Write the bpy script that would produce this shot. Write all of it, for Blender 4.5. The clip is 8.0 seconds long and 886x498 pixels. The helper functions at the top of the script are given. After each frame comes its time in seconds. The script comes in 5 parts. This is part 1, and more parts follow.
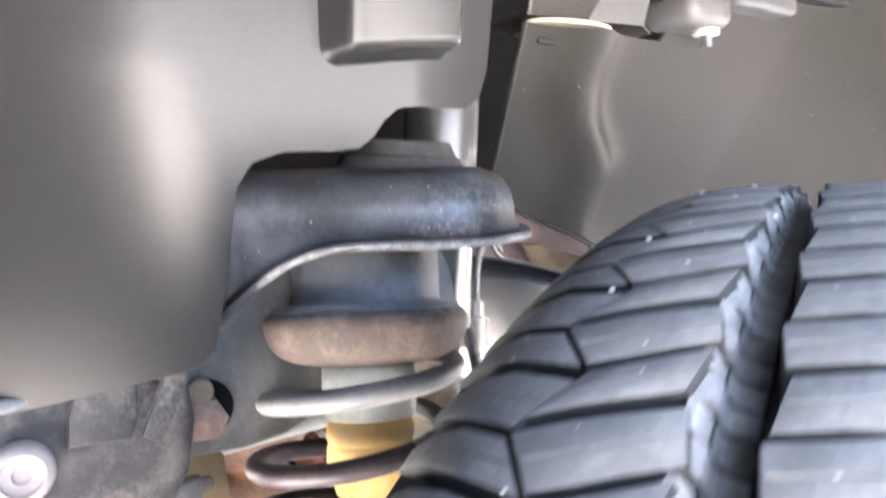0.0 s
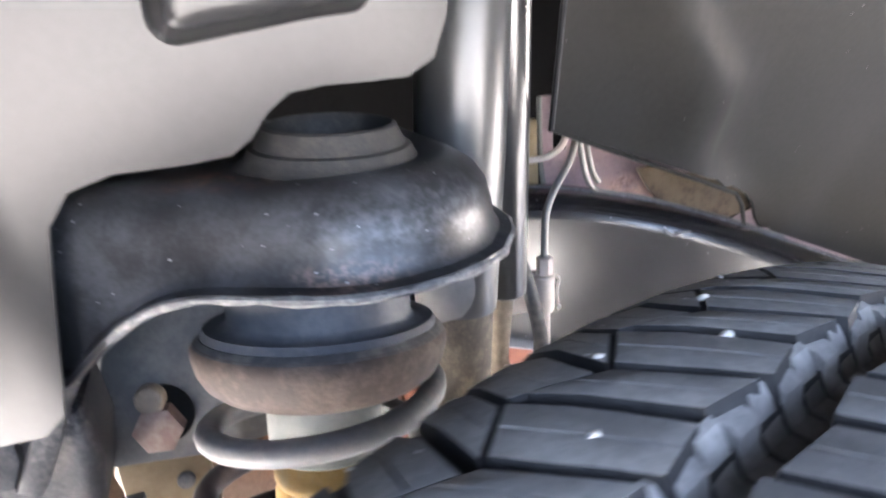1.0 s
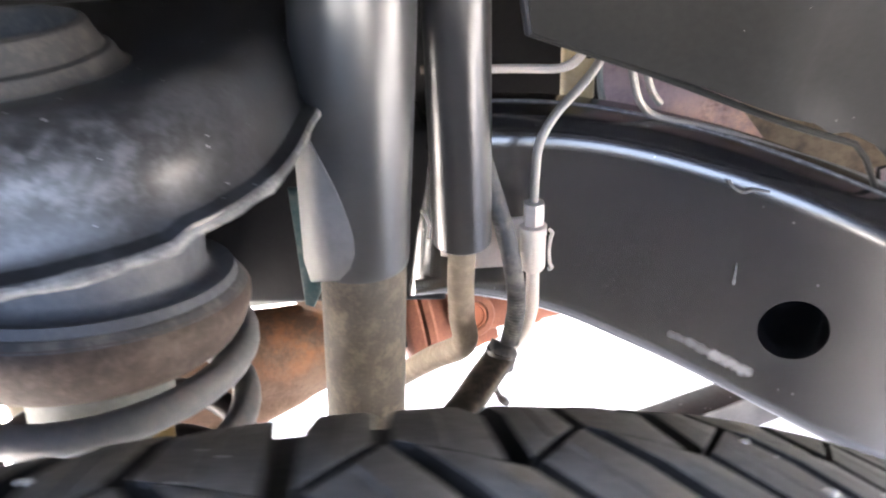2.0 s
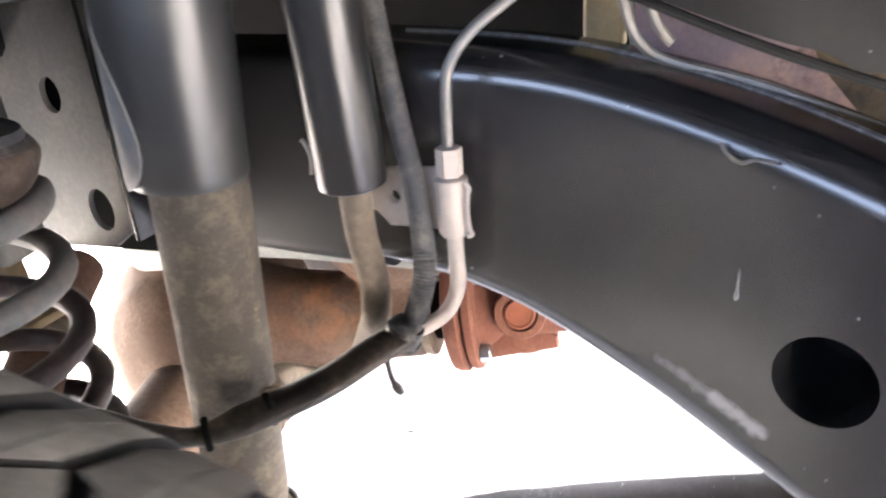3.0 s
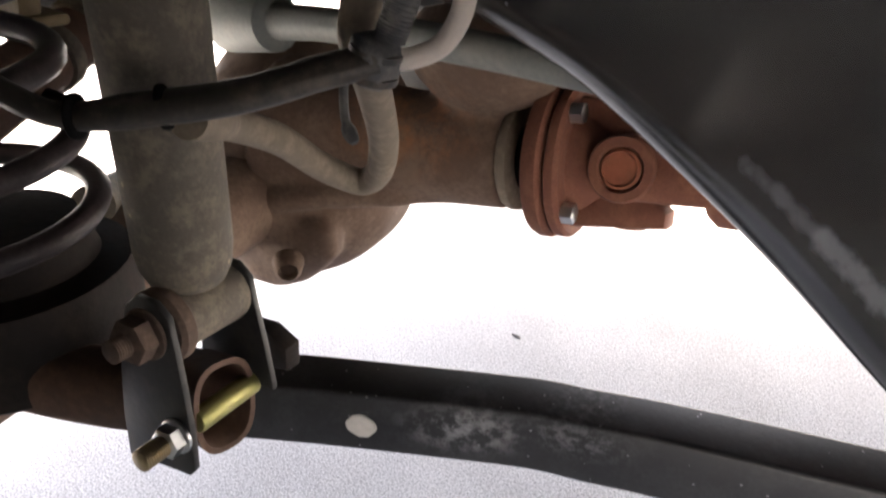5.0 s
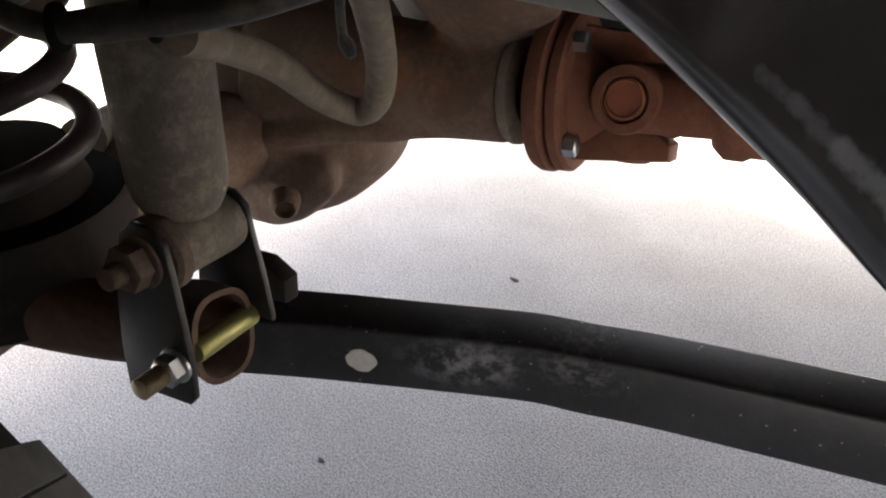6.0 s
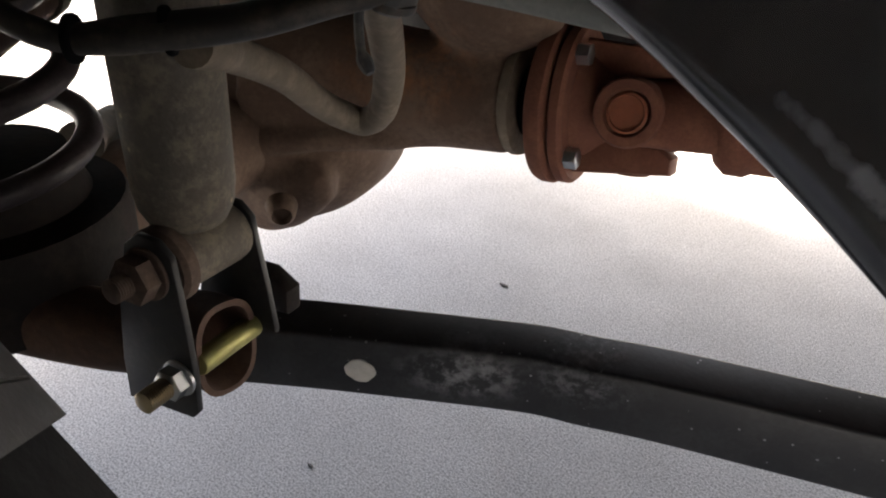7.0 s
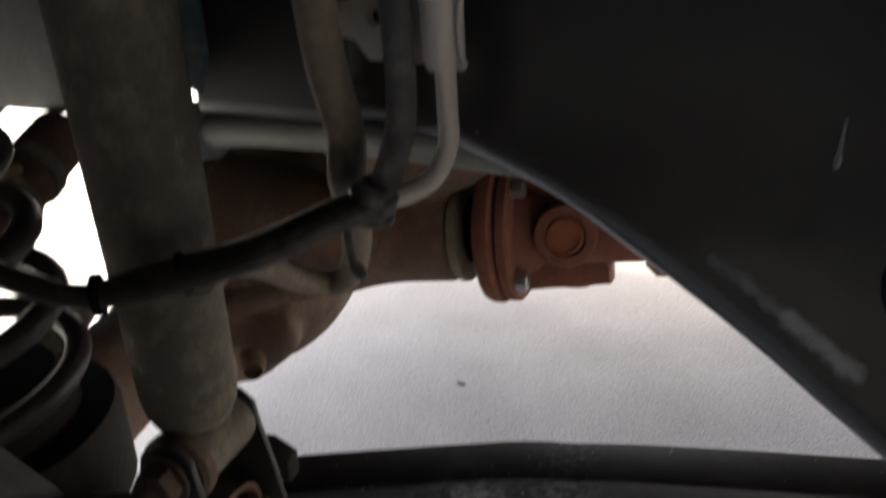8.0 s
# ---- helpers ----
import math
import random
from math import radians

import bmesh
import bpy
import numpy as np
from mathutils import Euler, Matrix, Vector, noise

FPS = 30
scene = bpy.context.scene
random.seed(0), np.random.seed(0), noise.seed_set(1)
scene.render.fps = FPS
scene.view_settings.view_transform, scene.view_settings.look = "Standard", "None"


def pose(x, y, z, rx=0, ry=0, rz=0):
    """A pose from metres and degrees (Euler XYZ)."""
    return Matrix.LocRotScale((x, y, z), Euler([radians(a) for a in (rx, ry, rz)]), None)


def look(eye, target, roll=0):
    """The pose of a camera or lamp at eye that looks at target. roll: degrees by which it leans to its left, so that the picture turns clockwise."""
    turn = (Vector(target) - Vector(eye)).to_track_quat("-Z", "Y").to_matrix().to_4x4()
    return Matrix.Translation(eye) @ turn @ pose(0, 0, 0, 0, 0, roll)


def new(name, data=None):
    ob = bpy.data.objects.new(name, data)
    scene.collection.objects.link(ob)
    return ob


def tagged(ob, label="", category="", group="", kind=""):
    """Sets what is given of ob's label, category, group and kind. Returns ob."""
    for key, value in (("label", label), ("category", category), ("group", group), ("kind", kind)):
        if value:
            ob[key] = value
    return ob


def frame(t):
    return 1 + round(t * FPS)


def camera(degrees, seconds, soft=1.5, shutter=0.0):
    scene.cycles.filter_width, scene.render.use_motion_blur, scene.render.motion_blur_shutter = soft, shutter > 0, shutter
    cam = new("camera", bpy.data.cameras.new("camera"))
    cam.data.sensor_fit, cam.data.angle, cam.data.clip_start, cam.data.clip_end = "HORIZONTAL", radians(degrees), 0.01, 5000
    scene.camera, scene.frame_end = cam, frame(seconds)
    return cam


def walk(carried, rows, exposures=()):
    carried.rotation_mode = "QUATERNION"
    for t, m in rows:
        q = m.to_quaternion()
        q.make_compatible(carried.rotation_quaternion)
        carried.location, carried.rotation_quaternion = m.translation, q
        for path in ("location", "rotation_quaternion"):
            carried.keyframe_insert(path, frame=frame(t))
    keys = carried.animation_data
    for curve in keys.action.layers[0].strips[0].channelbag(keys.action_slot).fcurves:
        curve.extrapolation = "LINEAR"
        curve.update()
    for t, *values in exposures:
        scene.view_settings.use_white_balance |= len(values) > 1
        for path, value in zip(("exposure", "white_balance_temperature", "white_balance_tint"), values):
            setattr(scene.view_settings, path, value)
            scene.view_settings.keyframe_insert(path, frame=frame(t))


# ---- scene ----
cam = camera(64.44, 8.0, soft=2.0, shutter=0.4)
PATH = [
    (0.0, (-0.1989, -0.3277, 0.7395), (0.3878, 0.4763, 0.6422), -1.20),
    (0.2, (-0.1714, -0.3364, 0.7588), (0.3447, 0.5156, 0.6706), -1.92),
    (0.5, (-0.1278, -0.3112, 0.7867), (0.3228, 0.5743, 0.6737), -3.09),
    (0.7, (-0.1014, -0.2888, 0.7916), (0.3020, 0.6099, 0.6194), -1.54),
    (1.0, (-0.0435, -0.2838, 0.7917), (0.2667, 0.6201, 0.4972), -3.49),
    (1.2, (-0.0121, -0.2653, 0.7967), (0.2356, 0.6408, 0.4539), -2.27),
    (1.5, (0.0377, -0.2470, 0.7937), (0.1874, 0.6551, 0.3890), -2.03),
    (1.7, (0.0776, -0.2306, 0.7966), (0.1728, 0.6590, 0.3499), -2.39),
    (2.8, (0.2589, -0.1495, 0.7273), (-0.0614, 0.6902, 0.2889), -4.37),
    (3.0, (0.2969, -0.1303, 0.7181), (-0.0832, 0.7015, 0.3137), -4.69),
    (3.5, (0.3231, -0.1176, 0.6875), (-0.1513, 0.6822, 0.3197), -2.64),
    (4.0, (0.3292, -0.0729, 0.6668), (-0.2396, 0.6629, 0.2996), -2.15),
    (4.5, (0.3242, -0.0459, 0.6235), (-0.2807, 0.6338, 0.2085), 0.22),
    (5.0, (0.3301, -0.0363, 0.6047), (-0.2551, 0.6202, 0.1286), 0.66),
    (5.2, (0.3310, -0.0364, 0.6001), (-0.2452, 0.6108, 0.1010), 0.24),
    (6.3, (0.3255, -0.0372, 0.5930), (-0.2267, 0.5970, 0.0520), 1.35),
    (6.5, (0.3228, -0.0383, 0.5935), (-0.2258, 0.5986, 0.0518), 1.85),
    (7.0, (0.3181, -0.0410, 0.5970), (-0.2220, 0.6088, 0.0621), 2.26),
    (7.5, (0.3167, -0.0428, 0.6044), (-0.2128, 0.6248, 0.0809), 1.54),
    (7.8, (0.3114, -0.0519, 0.6246), (-0.2099, 0.6473, 0.1353), -2.15),
    (8.0, (0.3073, -0.0625, 0.6417), (-0.1855, 0.6925, 0.2090), -3.55),
]
walk(cam, [(t, look(eye, target, roll)) for t, eye, target, roll in PATH],
     [(0.0, 5.86, 6600, 10), (0.5, 5.30, 6300, 10), (1.0, 5.47, 6450, 10), (1.7, 5.72, 6700, 10), (2.8, 5.25, 6800, 10), (3.5, 5.12, 6800, 10), (4.0, 4.35, 7050, 10), (4.5, 3.75, 7000, 10), (5.2, 2.92, 6950, 8), (6.3, 2.12, 6900, 6), (7.5, 2.02, 6900, 6), (8.0, 1.85, 6900, 6)])

# ---- daylight ----
world = bpy.data.worlds.new("sky")
scene.world = world
world.use_nodes = True
wn = world.node_tree.nodes
sky = wn.new("ShaderNodeTexSky")
sky.sky_type, sky.sun_disc = "NISHITA", False
sky.air_density, sky.dust_density, sky.ozone_density = 0.6, 7.0, 0.0
SUN_UP, SUN_ROUND = radians(67), radians(8)
sky.sun_elevation, sky.sun_rotation = SUN_UP, SUN_ROUND
world.node_tree.links.new(sky.outputs[0], wn["Background"].inputs[0])
wn["Background"].inputs[1].default_value = 0.15
sun = new("sun", bpy.data.lights.new("sun", "SUN"))
sun.data.energy, sun.data.angle, sun.data.color = 3.0, radians(7), (1.0, 0.95, 0.88)
# sky rotation turns clockwise from +y
sun_way = Vector((math.sin(SUN_ROUND) * math.cos(SUN_UP), math.cos(SUN_ROUND) * math.cos(SUN_UP), math.sin(SUN_UP)))
sun.matrix_world = Matrix.Translation(sun_way * 20) @ sun_way.to_track_quat("Z", "Y").to_matrix().to_4x4()


# ---- materials ----
def material(name, base, rough=0.6, metal=0.0, dust=(0.3, 0.27, 0.23), dusty=0.2, size=0.05, grain=0.004, bump=0.15, coat=0.0, ior=1.45, ragged=0.35, specks=None):
    """Base colour with two sizes of variation, a dust film in patches, and fine relief."""
    m = bpy.data.materials.new(name)
    m.use_nodes = True
    n, l = m.node_tree.nodes, m.node_tree.links
    b = n["Principled BSDF"]
    pos = n.new("ShaderNodeNewGeometry")
    big, small = n.new("ShaderNodeTexNoise"), n.new("ShaderNodeTexNoise")
    for tex, s in ((big, size), (small, grain)):
        tex.inputs["Scale"].default_value = 1.0 / s
        tex.inputs["Detail"].default_value = 5 if ragged > 0.1 else 3
        tex.inputs["Roughness"].default_value = 0.62
        l.new(pos.outputs["Position"], tex.inputs["Vector"])
    ramp = n.new("ShaderNodeMapRange")
    ramp.interpolation_type = "SMOOTHSTEP"
    ramp.inputs[1].default_value, ramp.inputs[2].default_value = (0.40, 0.74) if ragged > 0.1 else (0.2, 0.85)
    ramp.inputs[3].default_value, ramp.inputs[4].default_value = 0.0, 1.0
    both = n.new("ShaderNodeMath")
    both.operation = "MULTIPLY_ADD"
    l.new(small.outputs["Fac"], both.inputs[0])
    both.inputs[1].default_value = ragged
    lift = n.new("ShaderNodeMath")
    lift.operation = "SUBTRACT"
    l.new(big.outputs["Fac"], lift.inputs[0])
    lift.inputs[1].default_value = 0.5 * ragged
    l.new(lift.outputs[0], both.inputs[2])
    l.new(both.outputs[0], ramp.inputs[0])
    amount = n.new("ShaderNodeMath")
    amount.operation = "MULTIPLY"
    l.new(ramp.outputs[0], amount.inputs[0])
    amount.inputs[1].default_value = dusty
    tone = n.new("ShaderNodeMix")
    tone.data_type = "RGBA"
    tone.inputs["A"].default_value = (*[c * 0.78 for c in base], 1)
    tone.inputs["B"].default_value = (*[min(1, c * 1.2) for c in base], 1)
    l.new(small.outputs["Fac"], tone.inputs["Factor"])
    film = n.new("ShaderNodeMix")
    film.data_type = "RGBA"
    l.new(tone.outputs["Result"], film.inputs["A"])
    film.inputs["B"].default_value = (*dust, 1)
    l.new(amount.outputs[0], film.inputs["Factor"])
    last = film.outputs["Result"]
    if specks:
        # small chips of another colour: cells to the metre, size, share, colour
        cells = n.new("ShaderNodeTexVoronoi")
        cells.inputs["Scale"].default_value = specks[0]
        l.new(pos.outputs["Position"], cells.inputs["Vector"])
        near, keep, chip = n.new("ShaderNodeMath"), n.new("ShaderNodeMath"), n.new("ShaderNodeMath")
        near.operation, keep.operation, chip.operation = "LESS_THAN", "LESS_THAN", "MULTIPLY"
        wob = n.new("ShaderNodeMath")
        wob.operation = "MULTIPLY_ADD"
        l.new(small.outputs["Fac"], wob.inputs[0])
        wob.inputs[1].default_value = 0.3
        l.new(cells.outputs["Distance"], wob.inputs[2])
        l.new(wob.outputs[0], near.inputs[0])
        near.inputs[1].default_value = specks[1] + 0.15
        tint = n.new("ShaderNodeSeparateColor")
        l.new(cells.outputs["Color"], tint.inputs[0])
        l.new(tint.outputs[0], keep.inputs[0])
        keep.inputs[1].default_value = specks[2]
        l.new(near.outputs[0], chip.inputs[0])
        l.new(keep.outputs[0], chip.inputs[1])
        dab = n.new("ShaderNodeMix")
        dab.data_type = "RGBA"
        l.new(chip.outputs[0], dab.inputs["Factor"])
        l.new(last, dab.inputs["A"])
        dab.inputs["B"].default_value = (*specks[3], 1)
        last = dab.outputs["Result"]
    l.new(last, b.inputs["Base Color"])
    wear = n.new("ShaderNodeMapRange")
    wear.inputs[3].default_value, wear.inputs[4].default_value = max(0.05, rough - 0.25 * dusty - 0.01), min(1.0, rough + 0.35 * dusty + 0.01)
    l.new(big.outputs["Fac"], wear.inputs[0])
    l.new(wear.outputs[0], b.inputs["Roughness"])
    b.inputs["Metallic"].default_value = metal
    b.inputs["IOR"].default_value = ior
    b.inputs["Coat Weight"].default_value = coat
    rise = n.new("ShaderNodeBump")
    rise.inputs["Strength"].default_value = bump
    rise.inputs["Distance"].default_value = grain * 0.3
    l.new(small.outputs["Fac"], rise.inputs["Height"])
    l.new(rise.outputs[0], b.inputs["Normal"])
    return m


M_LINER = material("grey_plastic_liner", (0.014, 0.014, 0.0147), 0.33, dust=(0.12, 0.11, 0.10), dusty=0.0, size=0.09, grain=0.004, bump=0.0, ior=1.335, ragged=0.03)
M_REARLINER = material("grey_plastic_arch", (0.0185, 0.0179, 0.0166), 0.40, dust=(0.06, 0.056, 0.047), dusty=0.0, size=0.12, grain=0.004, bump=0.01, ior=1.13, ragged=0.03, specks=(190, 0.08, 0.05, (0.16, 0.155, 0.15)))
M_BLACK = material("black_steel_paint", (0.010, 0.010, 0.0115), 0.22, dust=(0.16, 0.16, 0.17), dusty=0.03, size=0.03, grain=0.002, bump=0.004, ior=1.8, ragged=0.03, specks=(120, 0.07, 0.10, (0.16, 0.16, 0.17)))
M_FRAME = material("dull_black_frame", (0.010, 0.010, 0.0115), 0.55, dust=(0.03, 0.03, 0.03), dusty=0.2, size=0.03, grain=0.002, bump=0.02, ior=1.15, ragged=0.05)
M_BUCKET = material("worn_black_paint", (0.016, 0.016, 0.017), 0.36, dust=(0.20, 0.205, 0.22), dusty=0.20, size=0.03, grain=0.002, bump=0.08, ior=1.5, specks=(330, 0.14, 0.10, (0.36, 0.36, 0.37)))
M_LIP = material("chipped_edge", (0.10, 0.097, 0.094), 0.6, dust=(0.32, 0.305, 0.28), dusty=0.8, size=0.009, grain=0.0015, bump=0.3)
M_CUP = material("grey_rubber_cup", (0.07, 0.075, 0.085), 0.5, dust=(0.2, 0.2, 0.2), dusty=0.3, size=0.02)
M_BROWN = material("brown_rubber", (0.064, 0.046, 0.037), 0.75, dust=(0.165, 0.130, 0.104), dusty=0.7, size=0.014, grain=0.003, bump=0.4)
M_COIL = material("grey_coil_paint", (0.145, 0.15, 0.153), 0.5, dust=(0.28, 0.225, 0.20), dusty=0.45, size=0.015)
# shaded copy of the coil paint, for the turns away from the light
M_COILSHADE = material("shaded_coil_paint", (0.030, 0.022, 0.024), 0.45, dust=(0.085, 0.066, 0.066), dusty=0.5, size=0.012, grain=0.002, bump=0.2)
M_YELLOW = material("yellow_foam", (0.42, 0.27, 0.09), 0.8, dust=(0.38, 0.30, 0.18), dusty=0.7, size=0.01, bump=0.3)
M_COVER = material("dark_grey_cover", (0.026, 0.027, 0.028), 0.34, dust=(0.12, 0.12, 0.12), dusty=0.06, size=0.03, bump=0.0, ior=1.7, ragged=0.03)
# pale grey for the reflection painted on the shock's dust cover
M_COVERSHEEN = material("pale_cover_sheen", (0.16, 0.158, 0.155), 0.45, dust=(0.28, 0.27, 0.26), dusty=0.4, size=0.02, bump=0.05, ragged=0.05)
M_SLEEVE = material("glossy_black_sleeve", (0.013, 0.013, 0.014), 0.28, dust=(0.12, 0.12, 0.12), dusty=0.06, size=0.02, grain=0.002, bump=0.0, ior=1.6, ragged=0.03)
M_BRACKET = material("black_bracket_paint", (0.014, 0.014, 0.015), 0.45, dust=(0.09, 0.07, 0.055), dusty=0.25, size=0.015, bump=0.15)
M_PALEBOLT = material("pinkish_bolt", (0.40, 0.35, 0.33), 0.6, dust=(0.30, 0.26, 0.24), dusty=0.5, size=0.008, bump=0.2)
M_DIRTY = material("muddy_steel", (0.095, 0.082, 0.066), 0.75, dust=(0.23, 0.19, 0.14), dusty=0.6, size=0.009, grain=0.002, bump=0.4, specks=(150, 0.16, 0.10, (0.27, 0.215, 0.14)))
M_AXLE = material("muddy_cast_iron", (0.110, 0.068, 0.047), 0.8, dust=(0.27, 0.19, 0.135), dusty=0.45, size=0.05, grain=0.004, bump=0.3)
M_MUDBOLT = material("muddy_rust_bolt", (0.075, 0.048, 0.036), 0.85, dust=(0.16, 0.115, 0.085), dusty=0.6, size=0.006, grain=0.002, bump=0.5)
# rust with its base darkened for the shade round the spring seat
M_DARKRUST = material("darkened_rust", (0.014, 0.0115, 0.011), 0.7, dust=(0.042, 0.031, 0.026), dusty=0.4, size=0.02, bump=0.3, ior=1.22)
M_RUST = material("red_rust", (0.145, 0.052, 0.032), 0.85, dust=(0.22, 0.10, 0.06), dusty=0.6, size=0.012, grain=0.002, bump=0.4)
M_ARM = material("scuffed_black_arm", (0.016, 0.016, 0.018), 0.45, dust=(0.075, 0.076, 0.08), dusty=0.30, size=0.03, grain=0.003, bump=0.15, specks=(240, 0.16, 0.12, (0.22, 0.22, 0.23)))

M_MAUVE = material("stained_body_steel", (0.30, 0.22, 0.245), 0.6, dust=(0.40, 0.29, 0.29), dusty=0.95, size=0.045, grain=0.004, bump=0.3)

def stain(m, at, size, colour, spots, share):
    """A blurred worn patch of ragged spots round one place."""
    n, l = m.node_tree.nodes, m.node_tree.links
    base = n["Principled BSDF"].inputs["Base Color"]
    before = base.links[0].from_socket
    pos, shift = n.new("ShaderNodeNewGeometry"), n.new("ShaderNodeVectorMath")
    shift.operation = "SUBTRACT"
    l.new(pos.outputs["Position"], shift.inputs[0])
    shift.inputs[1].default_value = at
    squash, length = n.new("ShaderNodeVectorMath"), n.new("ShaderNodeVectorMath")
    squash.operation, length.operation = "DIVIDE", "LENGTH"
    l.new(shift.outputs[0], squash.inputs[0])
    squash.inputs[1].default_value = size
    l.new(squash.outputs[0], length.inputs[0])
    fade = n.new("ShaderNodeMapRange")
    fade.interpolation_type = "SMOOTHSTEP"
    l.new(length.outputs["Value"], fade.inputs[0])
    for k, v in ((1, 0.2), (2, 1.0), (3, 1.0), (4, 0.0)):
        fade.inputs[k].default_value = v
    tex = n.new("ShaderNodeTexNoise")
    tex.inputs["Scale"].default_value = 1.0 / spots
    tex.inputs["Detail"].default_value = 6
    tex.inputs["Roughness"].default_value = 0.7
    l.new(pos.outputs["Position"], tex.inputs["Vector"])
    cut = n.new("ShaderNodeMapRange")
    cut.interpolation_type = "SMOOTHSTEP"
    l.new(tex.outputs["Fac"], cut.inputs[0])
    for k, v in ((1, 0.42), (2, 0.66), (3, 0.0), (4, share)):
        cut.inputs[k].default_value = v
    mul, mix = n.new("ShaderNodeMath"), n.new("ShaderNodeMix")
    mul.operation = "MULTIPLY"
    l.new(fade.outputs[0], mul.inputs[0])
    l.new(cut.outputs[0], mul.inputs[1])
    mix.data_type = "RGBA"
    l.new(mul.outputs[0], mix.inputs["Factor"])
    l.new(before, mix.inputs["A"])
    mix.inputs["B"].default_value = (*colour, 1)
    l.new(mix.outputs["Result"], base)


def scrape(m, a, b, width, colour, spots, share):
    """A long worn scrape between two places, ragged along its rim."""
    n, l = m.node_tree.nodes, m.node_tree.links
    base = n["Principled BSDF"].inputs["Base Color"]
    before = base.links[0].from_socket
    a, b = Vector(a), Vector(b)

    def vec(op, x, y, out=0):
        v = n.new("ShaderNodeVectorMath")
        v.operation = op
        for k, q in enumerate((x, y)):
            if q is None:
                continue
            if isinstance(q, bpy.types.NodeSocket):
                l.new(q, v.inputs[k])
            else:
                v.inputs[k].default_value = q
        return v.outputs[out]

    pos = n.new("ShaderNodeNewGeometry").outputs["Position"]
    rel = vec("SUBTRACT", pos, a)
    along = n.new("ShaderNodeMath")
    along.operation, along.use_clamp = "MULTIPLY", True
    l.new(vec("DOT_PRODUCT", rel, b - a, 1), along.inputs[0])
    along.inputs[1].default_value = 1.0 / (b - a).length_squared
    step = n.new("ShaderNodeVectorMath")
    step.operation = "SCALE"
    step.inputs[0].default_value = b - a
    l.new(along.outputs[0], step.inputs["Scale"])
    off = vec("LENGTH", vec("SUBTRACT", rel, step.outputs[0]), None, 1)
    tex = n.new("ShaderNodeTexNoise")
    tex.inputs["Scale"].default_value, tex.inputs["Detail"].default_value = 1.0 / spots, 5
    l.new(pos, tex.inputs["Vector"])
    wob = n.new("ShaderNodeMath")
    wob.operation = "MULTIPLY_ADD"
    l.new(tex.outputs["Fac"], wob.inputs[0])
    wob.inputs[1].default_value = -1.1 * width
    l.new(off, wob.inputs[2])
    fade = n.new("ShaderNodeMapRange")
    fade.interpolation_type = "SMOOTHSTEP"
    l.new(wob.outputs[0], fade.inputs[0])
    for k, v in ((1, -0.25 * width), (2, 0.5 * width), (3, share), (4, 0.0)):
        fade.inputs[k].default_value = v
    mix = n.new("ShaderNodeMix")
    mix.data_type = "RGBA"
    l.new(fade.outputs[0], mix.inputs["Factor"])
    l.new(before, mix.inputs["A"])
    mix.inputs["B"].default_value = (*colour, 1)
    l.new(mix.outputs["Result"], base)


scrape(M_BLACK, (0.2700, 0.1640, 0.5315), (0.2960, 0.1556, 0.5190), 0.0046, (0.15, 0.155, 0.172), 0.006, 0.6)
scrape(M_BLACK, (0.2960, 0.1556, 0.5190), (0.3150, 0.1493, 0.5095), 0.0052, (0.20, 0.207, 0.226), 0.004, 0.75)
stain(M_AXLE, (0.005, 0.290, 0.455), (0.075, 0.07, 0.05), (0.40, 0.16, 0.06), 0.03, 0.5)
stain(M_MAUVE, (0.325, 0.253, 0.636), (0.075, 0.06, 0.030), (0.78, 0.50, 0.36), 0.02, 1.0)
stain(M_MAUVE, (0.330, 0.253, 0.632), (0.085, 0.07, 0.032), (0.80, 0.50, 0.36), 0.09, 1.0)
stain(M_MAUVE, (0.316, 0.253, 0.650), (0.020, 0.05, 0.018), (0.12, 0.045, 0.045), 0.012, 0.9)
stain(M_BUCKET, (-0.035, -0.020, 0.747), (0.045, 0.025, 0.006), (0.24, 0.11, 0.06), 0.006, 0.7)
stain(M_ARM, (0.134, 0.205, 0.318), (0.048, 0.05, 0.024), (0.32, 0.32, 0.33), 0.010, 0.7)
stain(M_ARM, (0.185, 0.25, 0.325), (0.04, 0.05, 0.02), (0.22, 0.22, 0.23), 0.006, 0.6)
stain(M_BUCKET, (0.030, -0.052, 0.730), (0.070, 0.06, 0.022), (0.24, 0.245, 0.26), 0.005, 0.30)
stain(M_BUCKET, (-0.070, 0.010, 0.768), (0.035, 0.03, 0.010), (0.26, 0.13, 0.07), 0.008, 0.8)
stain(M_BUCKET, (0.000, -0.064, 0.716), (0.030, 0.02, 0.007), (0.30, 0.20, 0.16), 0.004, 0.6)
M_HORN = material("scraped_black_paint", (0.030, 0.030, 0.033), 0.5, dust=(0.15, 0.135, 0.12), dusty=0.5, size=0.018, grain=0.002, bump=0.3)
stain(M_HORN, (-0.120, 0.012, 0.648), (0.028, 0.03, 0.026), (0.26, 0.24, 0.21), 0.004, 0.6)
stain(M_HORN, (-0.150, 0.012, 0.592), (0.06, 0.03, 0.016), (0.24, 0.21, 0.18), 0.006, 0.5)
stain(M_HORN, (-0.200, 0.012, 0.645), (0.09, 0.03, 0.012), (0.24, 0.22, 0.20), 0.007, 0.6)
M_PATCH = material("whitish_scuff", (0.6, 0.58, 0.54), 0.8, dusty=0.2)
M_HOSE = material("dusty_hose", (0.18, 0.145, 0.108), 0.85, dust=(0.30, 0.25, 0.185), dusty=0.6, size=0.01)
M_DARKHOSE = material("dark_hose", (0.06, 0.06, 0.062), 0.6, dust=(0.25, 0.23, 0.2), dusty=0.45, size=0.01)
